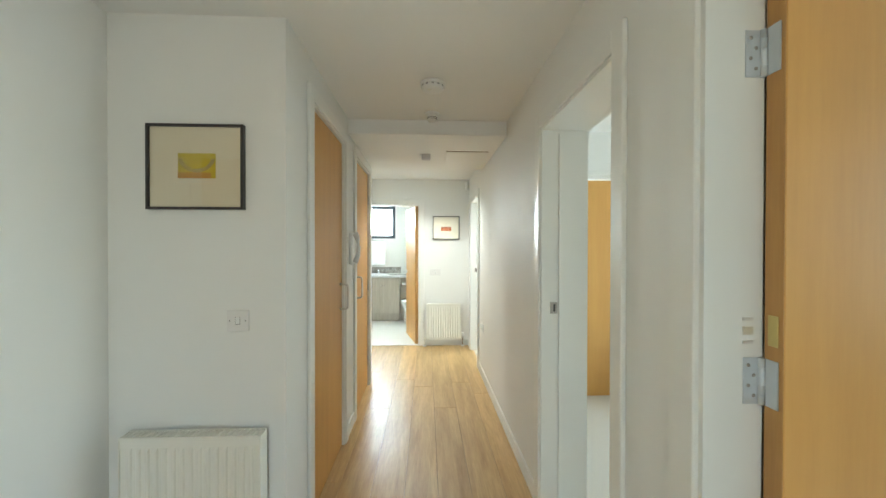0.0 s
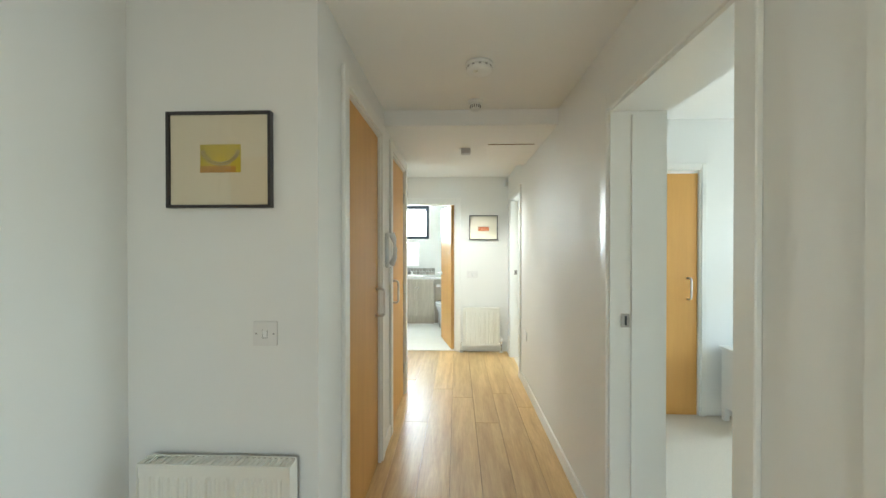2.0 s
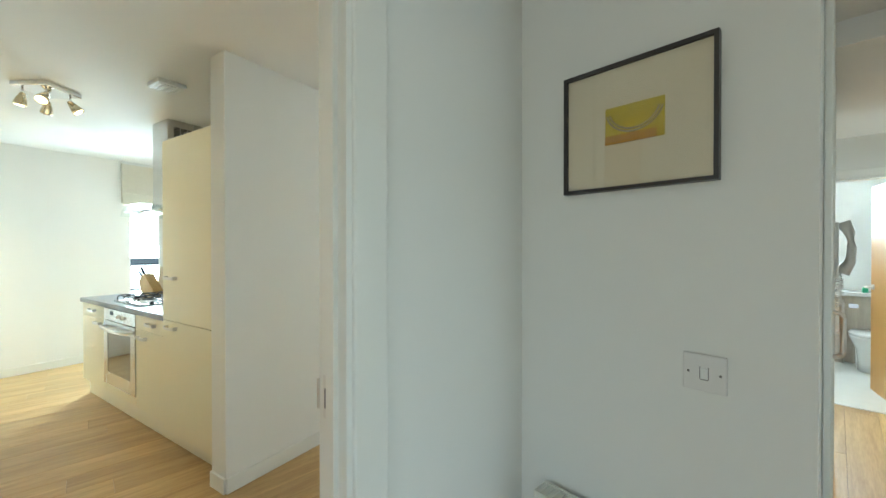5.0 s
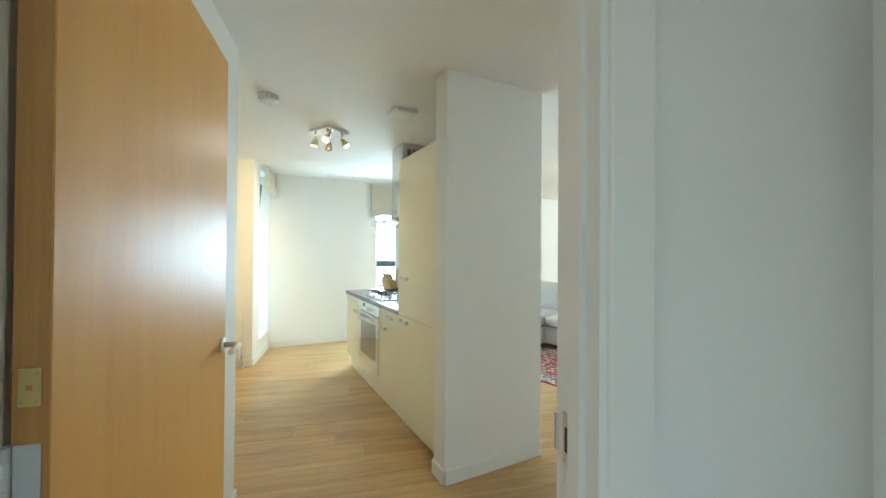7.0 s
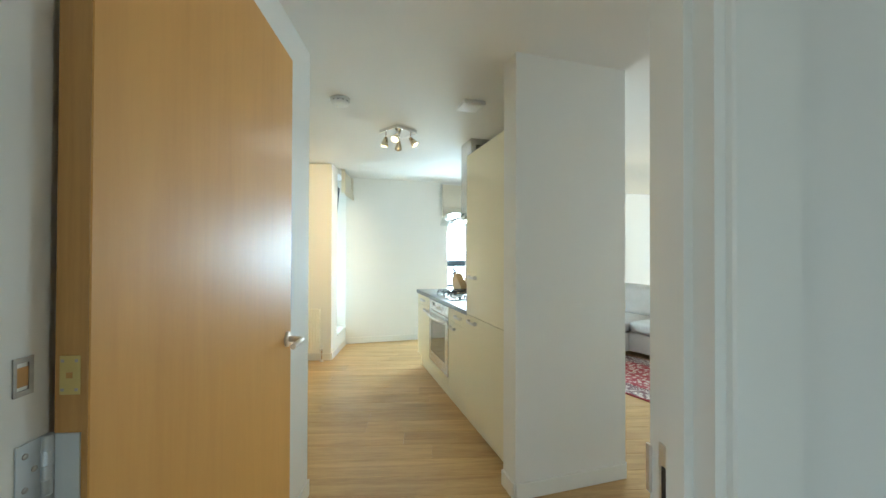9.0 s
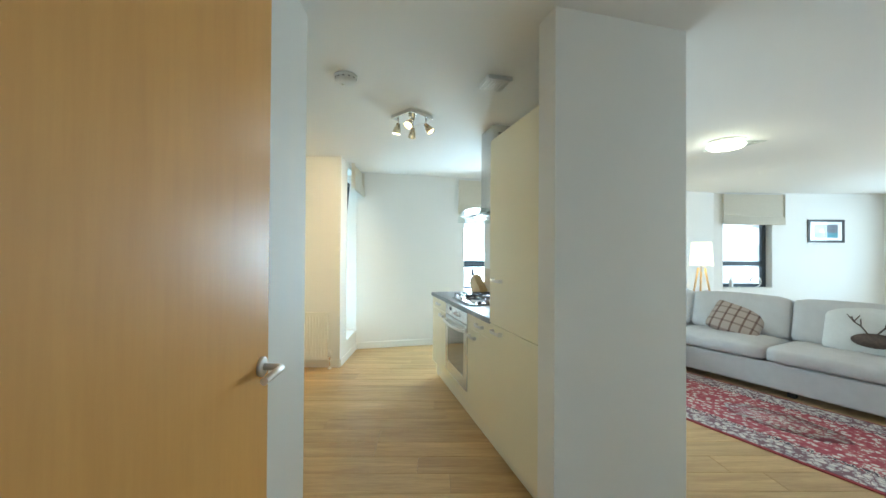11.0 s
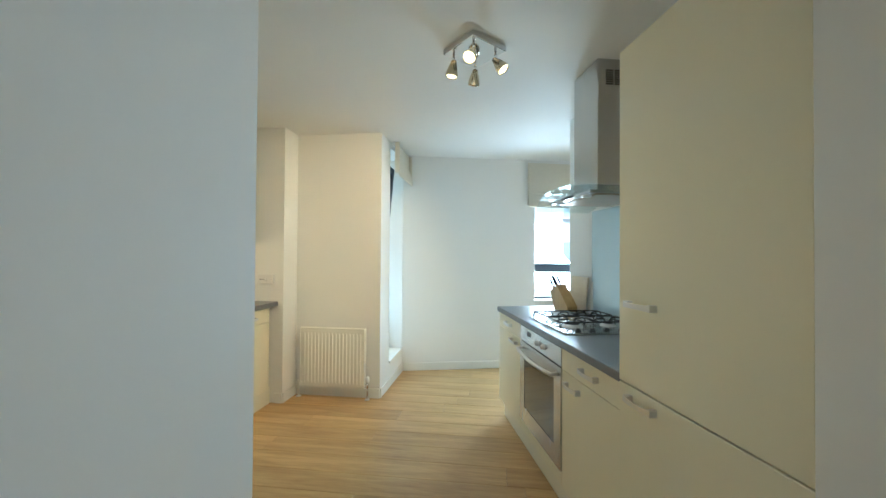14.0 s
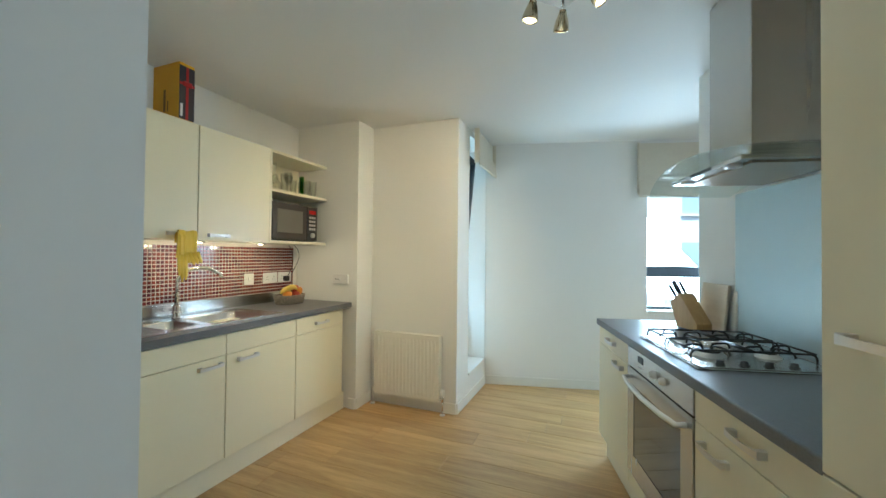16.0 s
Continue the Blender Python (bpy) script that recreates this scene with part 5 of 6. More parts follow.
part("lens", turned([(0, -0.0015), (0.030, -0.0015), (0.029, -0.0035), (0, -0.0035)], 20), glow("downlight_lens", (1.0, 0.93, 0.82), 9.0), dl)
spot("downlight_bulb", (0.275, 5.06, HC - 0.02), (0.275, 5.06, 0.0), 28, 132, (1.0, 0.97, 0.94), 0.04)
ic = thing("entry_phone", pose(-0.283, 3.48, 1.255, 0, 0, 90), "white wall entry phone handset with a coiled cord", "intercom")
part("base", block(-0.045, 0.045, -0.028, 0, 0.0, 0.24, 0.008, 2), WHITE, ic)
part("handset", joined(rod([(-0.015, -0.038, 0.02), (-0.018, -0.062, 0.07), (-0.018, -0.066, 0.13), (-0.018, -0.06, 0.19), (-0.015, -0.04, 0.235)], [0.024, 0.017, 0.015, 0.017, 0.024], 12)), WHITE, ic)
coil = [(-0.03 + 0.008 * math.cos(k * 0.9), -0.03 - 0.008 * math.sin(k * 0.9), 0.02 - k * 0.0016) for k in range(90)]
part("cord", rod(coil, 0.0022, 5), WHITE, ic)


# ---- ceiling lamp with four spots ----
# Chrome tinted gold to stand in for the bulbs' warm light on it.
SPOTMETAL = material("warm_lit_chrome", (0.66, 0.58, 0.42), 0.15, 1.0, vary=0.02)
cl = thing("ceiling_spotlight", pose(-4.015, 0.953, KC, 0, 0, 45), "square chrome ceiling plate with four adjustable spotlights", "lamp")
part("plate", block(-0.122, 0.122, -0.122, 0.122, -0.032, 0, 0.004, 2), CHROME, cl)
for k, (ax, ay, tilt, turn, lit) in enumerate(((0.08, 0.08, 38, -60, True), (-0.08, 0.08, 35, 60, False), (0.08, -0.08, 40, 200, False), (-0.08, -0.08, 12, 110, False))):
    st = part("stem", rod([(ax, ay, -0.032), (ax, ay, -0.075)], 0.006, 10), CHROME, cl)
    hm = Matrix.Translation((ax, ay, -0.078)) @ Matrix.Rotation(radians(turn), 4, "Z") @ Matrix.Rotation(radians(tilt), 4, "X")
    hdm = part("spot_head", moved(turned([(0, 0.012), (0.014, 0.01), (0.019, -0.01), (0.026, -0.028), (0.034, -0.062), (0.0335, -0.075), (0.031, -0.075), (0.031, -0.062), (0.02, -0.03), (0, -0.028)], 20), hm), SPOTMETAL, cl, "polished chrome spotlight head, tinted for its bulb's warm light")
    part("bulb", moved(turned([(0, -0.058), (0.0285, -0.060), (0.030, -0.066), (0.02, -0.077), (0, -0.080)], 18), hm), glow("warm_bulb", (1.0, 0.80, 0.44), 3.2), hdm, "warm white bulb, lit")
for nm, off, target, watts, cone, tone in (("spot_bulb_sink", (-0.03, -0.10), (-4.1, -1.2, 1.0), 24, 96, (1.0, 0.74, 0.42)), ("spot_bulb_wall", (-0.12, -0.03), (-5.45, -0.7, 1.2), 56, 90, (1.0, 0.66, 0.32)),
                                           ("spot_bulb_entry", (0.13, 0.0), (-2.0, 1.0, 0.4), 9, 78, (1.0, 0.91, 0.76)), ("spot_bulb_hob", (0.0, 0.10), (-3.9, 1.9, 0.5), 6, 96, (1.0, 0.90, 0.72))):
    spot(nm, (-4.015 + off[0], 0.953 + off[1], KC - 0.19), target, watts, cone, tone, 0.09)
bulb("spot_glow", (-4.015, 0.953, KC - 0.28), 0.4, (1.0, 0.85, 0.60), 0.12)
vn = thing("ceiling_vent", pose(-3.376, 1.54, KC, 0, 0, 13.8), "square white extract vent on the kitchen ceiling", "vent")
part("frame", block(-0.085, 0.085, -0.085, 0.085, -0.03, 0, 0.006, 2), WHITE, vn)
for k in range(7):
    part("slat", block(-0.07, 0.07, -0.066 + k * 0.02, -0.055 + k * 0.02, -0.036, -0.0302), WHITE, vn)


# ---- windows and blinds ----
FABRIC = material("cream_blind_fabric", (0.74, 0.70, 0.60), 0.9, vary=0.05, scale=40, bump=0.25, bump_scale=350)
fnt = FABRIC.node_tree
fmix, ftr = fnt.nodes.new("ShaderNodeMixShader"), fnt.nodes.new("ShaderNodeBsdfTranslucent")
ftr.inputs["Color"].default_value = (0.80, 0.74, 0.60, 1)
fmix.inputs[0].default_value = 0.35
fnt.links.new(fnt.nodes["Principled BSDF"].outputs[0], fmix.inputs[1])
fnt.links.new(ftr.outputs[0], fmix.inputs[2])
fnt.links.new(fmix.outputs[0], fnt.nodes["Material Output"].inputs["Surface"])
WINGLASS = glass("window_glass", (0.97, 1.0, 1.0))


def roman_blind(m, w, z0, z1, label, folds=3):
    """A raised roman blind: x from 0 to w, hanging at y = 0 and facing -y."""
    b = thing("roman_blind", m, label, "blind")
    bm = bmesh.new()
    pts = [(-0.012, z1)]
    body = z0 + 0.16
    pts.append((-0.016, body))
    for k in range(folds):
        zt = body - k * 0.035
        pts += [(-0.034 - k * 0.008, zt - 0.012), (-0.042 - k * 0.008, zt - 0.085), (-0.030 - k * 0.008, zt - 0.098), (-0.022, zt - 0.02)]
    rows = [(bm.verts.new((0, y, z)), bm.verts.new((w * 0.5, y - 0.003, z - 0.004)), bm.verts.new((w, y, z))) for y, z in pts]
    for ra, rb in zip(rows, rows[1:]):
        for k in (0, 1):
            bm.faces.new((ra[k], ra[k + 1], rb[k + 1], rb[k]))
    bmesh.ops.recalc_face_normals(bm, faces=bm.faces[:])
    bmesh.ops.solidify(bm, geom=bm.faces[:], thickness=0.002)
    part("fabric", bm, FABRIC, b)
    part("headrail", block(0, w, -0.010, 0.028, z1 - 0.03, z1 + 0.005, 0.002, 1), WHITE, b)
    part("side_flap", block(-0.002, 0.0, -0.045, 0.0, z0 + 0.02, z1), FABRIC, b)
    part("side_flap", block(w, w + 0.002, -0.045, 0.0, z0 + 0.02, z1), FABRIC, b)
    return b


def window(name, m, w, z0, z1, depth, transom=None, mullion=None, label="", bar=0.055):
    """A dark framed window in an opening: x from 0 to w, room side at y = 0, the frame at depth."""
    g = thing(name, m, label, "window", kind="structure")
    fr = bmesh.new()
    for q in ((0, bar, z0, z1), (w - bar, w, z0, z1), (bar, w - bar, z0, z0 + bar), (bar, w - bar, z1 - bar, z1)):
        box_into(fr, q[0], q[1], depth - 0.06, depth, q[2], q[3])
    if transom:
        box_into(fr, bar, w - bar, depth - 0.065, depth, transom[0], transom[1])
    if mullion:
        box_into(fr, mullion[0], mullion[1], depth - 0.0625, depth, z0 + bar, z1 - bar)
    part("window_frame", fr, DARKFRAME, g, "dark anthracite window frame")
    pn = part("pane", block(bar * 0.8, w - bar * 0.8, depth - 0.032, depth - 0.026, z0 + bar * 0.8, z1 - bar * 0.8), WINGLASS, g)
    pn.visible_shadow = False
    part("window_sill", block(0.002, w - 0.002, -0.02, depth - 0.062, z0 - 0.012, z0 + 0.012, 0.004, 1), TRIM, g, "white window sill board")
    return g


# far kitchen window (local x runs north along the wall, y outwards)
FARW = pose(FW[0][0], FW[0][1], 0, 0, 0, 90 + 13.8)
window("window_1", FARW @ pose(1.575, 0, 0), 0.775, 0.79, 2.3, 0.19, (1.127, 1.235), None, "tall dark framed kitchen window above the worktop", 0.04)
roman_blind(FARW @ pose(1.475, -0.032, 0), 0.96, 1.915, 2.44, "cream fabric roman blind, partly raised")
window("window_2", pose(-7.74, 6.40, 0, 0, 0, 90), 0.92, 0.735, 2.2, 0.20, (1.14, 1.225), None, "dark framed living room window", 0.075)
roman_blind(pose(-7.739 + 0.032, 6.37, 0, 0, 0, 90), 1.12, 1.90, 2.45, "cream fabric roman blind, partly raised")
# kitchen side window with a tilted sash (local x runs west, y outwards to the south)
sw = thing("window_3", pose(-5.68, 0.0337, 0, 0, 0, 180.7), "tall narrow kitchen window with its dark sash tilted open", "window", kind="structure")
fr = bmesh.new()
for q in ((0, 0.04, 0.25, 2.42), (0.505, 0.545, 0.25, 2.42), (0.04, 0.505, 0.25, 0.29), (0.04, 0.505, 2.38, 2.42)):
    box_into(fr, q[0], q[1], 0.268, 0.325, q[2], q[3])
box_into(fr, 0.335, 0.375, 0.27, 0.323, 0.29, 2.38)
part("window_frame", fr, DARKFRAME, sw)
part("pane", block(0.375, 0.505, 0.294, 0.30, 0.29, 2.38), WINGLASS, sw).visible_shadow = False
sash = bmesh.new()
for q in ((0, 0.04, 0, 1.98), (0.25, 0.29, 0, 1.98), (0.04, 0.25, 0, 0.05), (0.04, 0.25, 1.93, 1.98)):
    box_into(sash, q[0], q[1], -0.045, 0, q[2], q[3])
so = part("sash", sash, DARKFRAME, sw, "dark sash tilted inwards at the top", pose(0.0425, 0.262, 0.30, 5.2, 0, 0))
pn = part("pane", block(0.036, 0.254, -0.026, -0.02, 0.045, 1.935), WINGLASS, so)
pn.visible_shadow = False
part("window_sill", block(0.002, 0.543, -0.015, 0.266, 0.238, 0.262, 0.004, 1), TRIM, sw, "white window sill board")
roman_blind(pose(-5.62, 0.0985, 0, 0, 0, 180), 0.60, 2.13, 2.46, "cream fabric roman blind, fully raised", 3)

# bottles on the sills
for bm_, lab in ((FARW @ pose(1.80, 0.06, 0.8025), "small clear bottle on the kitchen window sill"), (pose(-7.80, 6.60, 0.7475), "small white bottle on the living room window sill")):
    bt = part("bottle", turned([(0, 0), (0.03, 0), (0.032, 0.02), (0.032, 0.12), (0.012, 0.16), (0.012, 0.20), (0, 0.20)], 18), CLEAR if "clear" in lab else WHITE, at=bm_)
    tagged(bt, lab, "bottle")
ar = thing("window_ornament", pose(-7.80, 7.06, 0.7475, 0, 0, 90), "white hoop ornament on the living room window sill", "ornament")
part("hoop", rod([(0.10 * math.cos(a), 0, 0.105 + 0.10 * math.sin(a)) for a in [radians(-90 + k * 18) for k in range(16)]], 0.010, 8), WHITE, ar)

# ---- living room ----
SOFAM = pose(-5.122, 4.089, 0, 0, 0, 27.6)
LINEN = material("grey_sofa_linen", (0.59, 0.565, 0.55), 0.95, vary=0.06, scale=12, bump=0.5, bump_scale=500)


def soft(x0, x1, y0, y1, z0, z1, r=0.05, puff=0.02):
    """A cushion: a rounded block, fuller in its middle."""
    bm = bmesh.new()
    n = 8
    bmesh.ops.create_cube(bm, size=2.0)
    bmesh.ops.subdivide_edges(bm, edges=bm.edges[:], cuts=n - 1, use_grid_fill=True)
    hx, hy, hz = (x1 - x0) / 2, (y1 - y0) / 2, (z1 - z0) / 2
    for v in bm.verts:
        p = Vector((v.co.x * hx, v.co.y * hy, v.co.z * hz))
        core = Vector((max(-hx + r, min(hx - r, p.x)), max(-hy + r, min(hy - r, p.y)), max(-hz + r, min(hz - r, p.z))))
        d = p - core
        if d.length > 1e-6:
            p = core + d.normalized() * min(r, d.length if sum(abs(c) > 0.999 for c in v.co) == 1 else r)
        u, w_, t = v.co.x, v.co.y, v.co.z
        p.z += puff * (1 - u * u) * (1 - w_ * w_) * (1 if t > 0 else -0.3 if t < 0 else 0)
        p.y += puff * (1 - u * u) * (1 - t * t) * (1 if w_ > 0 else -1 if w_ < 0 else 0) * 0.6
        v.co = p + Vector(((x0 + x1) / 2, (y0 + y1) / 2, (z0 + z1) / 2))
    for f in bm.faces:
        f.smooth = True
    return bm


sf = thing("corner_sofa", SOFAM, "long grey linen sofa with loose cushions", "sofa")
part("base", block(-1.25, 2.6, 0.0, 0.92, 0.06, 0.31, 0.02, 2), LINEN, sf)
part("back_frame", block(-1.25, 2.6, 0.74, 0.95, 0.31, 0.74, 0.03, 2), LINEN, sf)
part("chaise_base", block(-1.0, -0.35, -0.9, -0.004, 0.06, 0.31, 0.02, 2), LINEN, sf)
part("chaise_cushion", soft(-1.0, -0.34, -0.92, 0.02, 0.31, 0.455), LINEN, sf)
for k, (a, b) in enumerate(((-1.25, -0.36), (-0.35, 0.62), (0.63, 1.60), (1.61, 2.58))):
    part("seat_cushion", soft(a, b, -0.03, 0.72, 0.31, 0.465), LINEN, sf)
    part("back_cushion", moved(soft(a, b, -0.11, 0.11, 0.0, 0.45, 0.06, 0.02), Matrix.Translation((0, 0.62, 0.44)) @ Matrix.Rotation(radians(-12), 4, "X")), LINEN, sf)
for fx, fy in ((-0.8, 0.1), (2.5, 0.1), (-0.8, 0.85), (2.5, 0.85), (0.8, 0.1), (-0.9, -0.8)):
    part("foot", block(fx - 0.03, fx + 0.03, fy - 0.03, fy + 0.03, 0.001, 0.0595), BLACK, sf)


def cushion(m, size, mat_, label):
    c = thing("cushion", m, label, "cushion", "cushions on the sofa")
    body = soft(-size[0] / 2, size[0] / 2, -0.045, 0.045, 0, size[1], 0.044, 0.06)
    part("cover", body, mat_, c)
    return c


TARTAN = bpy.data.materials.new("tartan_wool")
TARTAN.use_nodes = True
tn = TARTAN.node_tree
tb_ = tn.nodes["Principled BSDF"]
tb_.inputs["Roughness"].default_value = 0.95
tcd = tn.nodes.new("ShaderNodeTexCoord")
acc = None
for direction, scale_ in (("X", 3.3), ("Z", 3.3)):
    wv = tn.nodes.new("ShaderNodeTexWave")
    wv.wave_type, wv.bands_direction, wv.wave_profile = "BANDS", direction, "SIN"
    wv.inputs["Scale"].default_value, wv.inputs["Distortion"].default_value = scale_, 0.0
    rp = tn.nodes.new("ShaderNodeValToRGB")
    rp.color_ramp.elements[0].position, rp.color_ramp.elements[0].color = 0.05, (0.27, 0.19, 0.16, 1)
    rp.color_ramp.elements[1].position, rp.color_ramp.elements[1].color = 0.16, (0.62, 0.55, 0.50, 1)
    tn.links.new(tcd.outputs["Object"], wv.inputs["Vector"])
    tn.links.new(wv.outputs["Fac"], rp.inputs["Fac"])
    if acc is None:
        acc = rp.outputs["Color"]
    else:
        mx = tn.nodes.new("ShaderNodeMix")
        mx.data_type, mx.blend_type = "RGBA", "MULTIPLY"
        mx.inputs[0].default_value = 0.8
        tn.links.new(acc, mx.inputs[6])
        tn.links.new(rp.outputs["Color"], mx.inputs[7])
        tn.links.new(mx.outputs[2], tb_.inputs["Base Color"])
cushion(SOFAM @ pose(0.16, 0.34, 0.475, -46, 13, 8), (0.50, 0.40), TARTAN, "brown and cream tartan wool cushion on the sofa")
stag = cushion(SOFAM @ pose(1.22, 0.40, 0.47, -26, 0, 4), (0.60, 0.38), material("white_canvas", (0.72, 0.71, 0.68), 0.9, vary=0.04, scale=30, bump=0.3, bump_scale=300), "white canvas cushion with a brown branching print")
INK = material("brown_textile_ink", (0.12, 0.085, 0.065), 0.9, vary=0.3, scale=40)
br = []
for s in (-1, 1):
    main = [(0.03 + s * 0.03, -0.104, 0.16), (0.03 + s * 0.07, -0.108, 0.22), (0.03 + s * 0.12, -0.098, 0.26), (0.03 + s * 0.14, -0.085, 0.31)]
    br.append(rod(main, 0.006, 6))
    for (bx, by, bz), dx in ((main[1], 0.01), (main[2], -0.03), (main[2], 0.05)):
        br.append(rod([(bx, by, bz), (bx + s * dx, by + 0.012, bz + 0.07)], 0.0045, 6))
part("branch_print", joined(*br), INK, stag, "dark branching print")
part("lower_print", moved(turned([(0, -0.004), (0.9, -0.004), (1.0, 0.0), (0, 0.004)], 24), Matrix.Translation((0.05, -0.098, 0.10)) @ Matrix.Rotation(math.pi / 2 - 0.1, 4, "X") @ Matrix.Diagonal((0.15, 0.07, 1, 1))), INK, stag, "brown oval print")

# rug
rg = thing("rug", pose(-3.959, 3.222, 0, 0, 0, 26.4), "red and cream patterned wool rug on the oak floor", "rug")


def rug_wool(name, a, b, c, scale_):
    m = bpy.data.materials.new(name)
    m.use_nodes = True
    nt = m.node_tree
    bs = nt.nodes["Principled BSDF"]
    bs.inputs["Roughness"].default_value = 0.95
    tc_ = nt.nodes.new("ShaderNodeTexCoord")
    v1 = nt.nodes.new("ShaderNodeTexVoronoi")
    v1.inputs["Scale"].default_value = scale_
    v2 = nt.nodes.new("ShaderNodeTexVoronoi")
    v2.feature = "DISTANCE_TO_EDGE"
    v2.inputs["Scale"].default_value = scale_ * 0.8
    nt.links.new(tc_.outputs["Object"], v1.inputs["Vector"])
    nt.links.new(tc_.outputs["Object"], v2.inputs["Vector"])
    r1 = nt.nodes.new("ShaderNodeValToRGB")
    r1.color_ramp.interpolation = "CONSTANT"
    r1.color_ramp.elements[0].color, r1.color_ramp.elements[1].color = (*a, 1), (*b, 1)
    r1.color_ramp.elements[1].position = 0.42
    e = r1.color_ramp.elements.new(0.62)
    e.color = (*c, 1)
    nt.links.new(v1.outputs["Distance"], r1.inputs["Fac"])
    r2 = nt.nodes.new("ShaderNodeValToRGB")
    r2.color_ramp.interpolation = "CONSTANT"
    r2.color_ramp.elements[0].color, r2.color_ramp.elements[1].color = (0.9, 0.9, 0.9, 1), (0, 0, 0, 1)
    r2.color_ramp.elements[1].position = 0.05
    nt.links.new(v2.outputs["Distance"], r2.inputs["Fac"])
    mx = nt.nodes.new("ShaderNodeMix")
    mx.data_type = "RGBA"
    nt.links.new(r2.outputs["Color"], mx.inputs[0])
    nt.links.new(r1.outputs["Color"], mx.inputs[6])
    mx.inputs[7].default_value = (*c, 1)
    nt.links.new(mx.outputs[2], bs.inputs["Base Color"])
    return m


RED, RCREAM, RDARK = (0.33, 0.06, 0.08), (0.68, 0.62, 0.56), (0.07, 0.05, 0.07)
RX0, RX1, RY0, RY1 = -1.1, 1.9, 0.0, 1.28
part("binding", block(RX0, RX1, RY0, RY1, 0.001, 0.008, 0.002, 1), material("red_binding", (0.27, 0.03, 0.035), 0.9, vary=0.1, scale=80, bump=0.4, bump_scale=400), rg, "dark red rug edge")
part("outer_border", block(RX0 + 0.03, RX1 - 0.03, RY0 + 0.03, RY1 - 0.03, 0.0081, 0.0095), rug_wool("rug_border", RCREAM, (0.46, 0.42, 0.41), (0.20, 0.11, 0.13), 24), rg, "cream patterned border")
part("inner_band", block(RX0 + 0.24, RX1 - 0.24, RY0 + 0.22, RY1 - 0.22, 0.0096, 0.0103), rug_wool("rug_band", RED, RCREAM, RDARK, 34), rg, "narrow red band")
part("field", block(RX0 + 0.29, RX1 - 0.29, RY0 + 0.27, RY1 - 0.27, 0.0104, 0.0112), rug_wool("rug_field", RCREAM, (0.42, 0.13, 0.14), RED, 22), rg, "red field with cream flowers")
part("medallion", moved(turned([(0, 0), (0.9, 0), (1.0, 0.0006), (0, 0.0007)], 8), Matrix.Translation((0.35, 0.64, 0.0113)) @ Matrix.Diagonal((0.42, 0.22, 1, 1))), rug_wool("rug_medallion", RCREAM, (0.50, 0.30, 0.29), (0.36, 0.10, 0.12), 24), rg, "cream central medallion")

# living room ceiling lamp and floor lamp
ll = thing("ceiling_lamp", pose(-4.60, 4.02, KC), "shallow glass ceiling lamp with a flared plate, lit", "lamp")
part("rose", turned([(0, 0), (0.16, 0), (0.15, -0.025), (0, -0.025)], 28), ENAMEL, ll)
LG = glow("lamp_glass", (1.0, 0.90, 0.66), 2.5)
part("diffuser", turned([(0, -0.03), (0.14, -0.03), (0.165, -0.05), (0.14, -0.075), (0.06, -0.088), (0, -0.09)], 28), LG, ll, "glowing opal glass bowl")
part("glass_plate", moved(block(-0.19, 0.19, -0.19, 0.19, -0.005, 0.003, 0.004, 1), Matrix.Translation((0.03, 0.05, -0.06)) @ Matrix.Rotation(radians(20), 4, "Z") @ Matrix.Rotation(radians(7), 4, "X")), HOODGLASS, ll, "square clear glass plate").visible_shadow = False
bulb("living_lamp_bulb", (-4.60, 4.02, KC - 0.16), 2.5, (1.0, 0.80, 0.5), 0.08)
fl = thing("floor_lamp", pose(-6.75, 5.30, 0), "wooden tripod floor lamp with a cream drum shade, lit", "lamp")
for k in range(3):
    a = radians(30 + k * 120)
    part("leg", rod([(0.05 * math.cos(a), 0.05 * math.sin(a), 1.14), (0.26 * math.cos(a), 0.26 * math.sin(a), 0.012)], 0.014, 10), BEECH, fl)
part("stem", rod([(0, 0, 1.08), (0, 0, 1.30)], 0.012, 10), SATIN, fl)
part("shade", turned([(0.16, 1.18), (0.13, 1.54), (0.127, 1.54), (0.157, 1.18), (0.16, 1.18)], 28), glow("lit_shade", (1.0, 0.86, 0.55), 0.7), fl, "cream fabric drum shade")
bulb("floor_lamp_bulb", (-6.75, 5.30, 1.36), 2.5, (1.0, 0.76, 0.42), 0.05)


# ---- bathroom ----
GREYOAK = wood("grey_oak_vanity", (0.60, 0.54, 0.45), (0.48, 0.42, 0.34), 0.45, (12, 12, 1.0), bump=0.05)
CERAMIC = material("white_ceramic", (0.82, 0.82, 0.81), 0.12, vary=0.01, coat=0.4)
vt = thing("vanity_unit", pose(0, 0, 0), "grey oak bathroom vanity unit with two doors", "cabinet")
part("body", block(-1.24, -0.20, 7.62, 7.948, 0.14, 0.81), GREYOAK, vt)
part("plinth", block(-1.24, -0.20, 7.65, 7.66, 0.007, 0.139), GREYOAK, vt)
for x0, x1, kx_ in ((-1.22, -0.83, -0.86), (-0.826, -0.505, -0.53), (-0.501, -0.205, -0.475)):
    dd = part("door", block(x0, x1, 7.60, 7.618, 0.145, 0.805, 0.002, 1), GREYOAK, vt)
    part("knob", moved(turned([(0, 0), (0.008, 0), (0.008, 0.012), (0.015, 0.02), (0, 0.026)], 14), Matrix.Translation((kx_, 7.5995, 0.66)) @ Matrix.Rotation(math.pi / 2, 4, "X")), CHROME, dd, "chrome knob")
wu = thing("cistern_unit", pose(0, 0, 0), "grey oak panelled cistern unit behind the toilet", "cabinet")
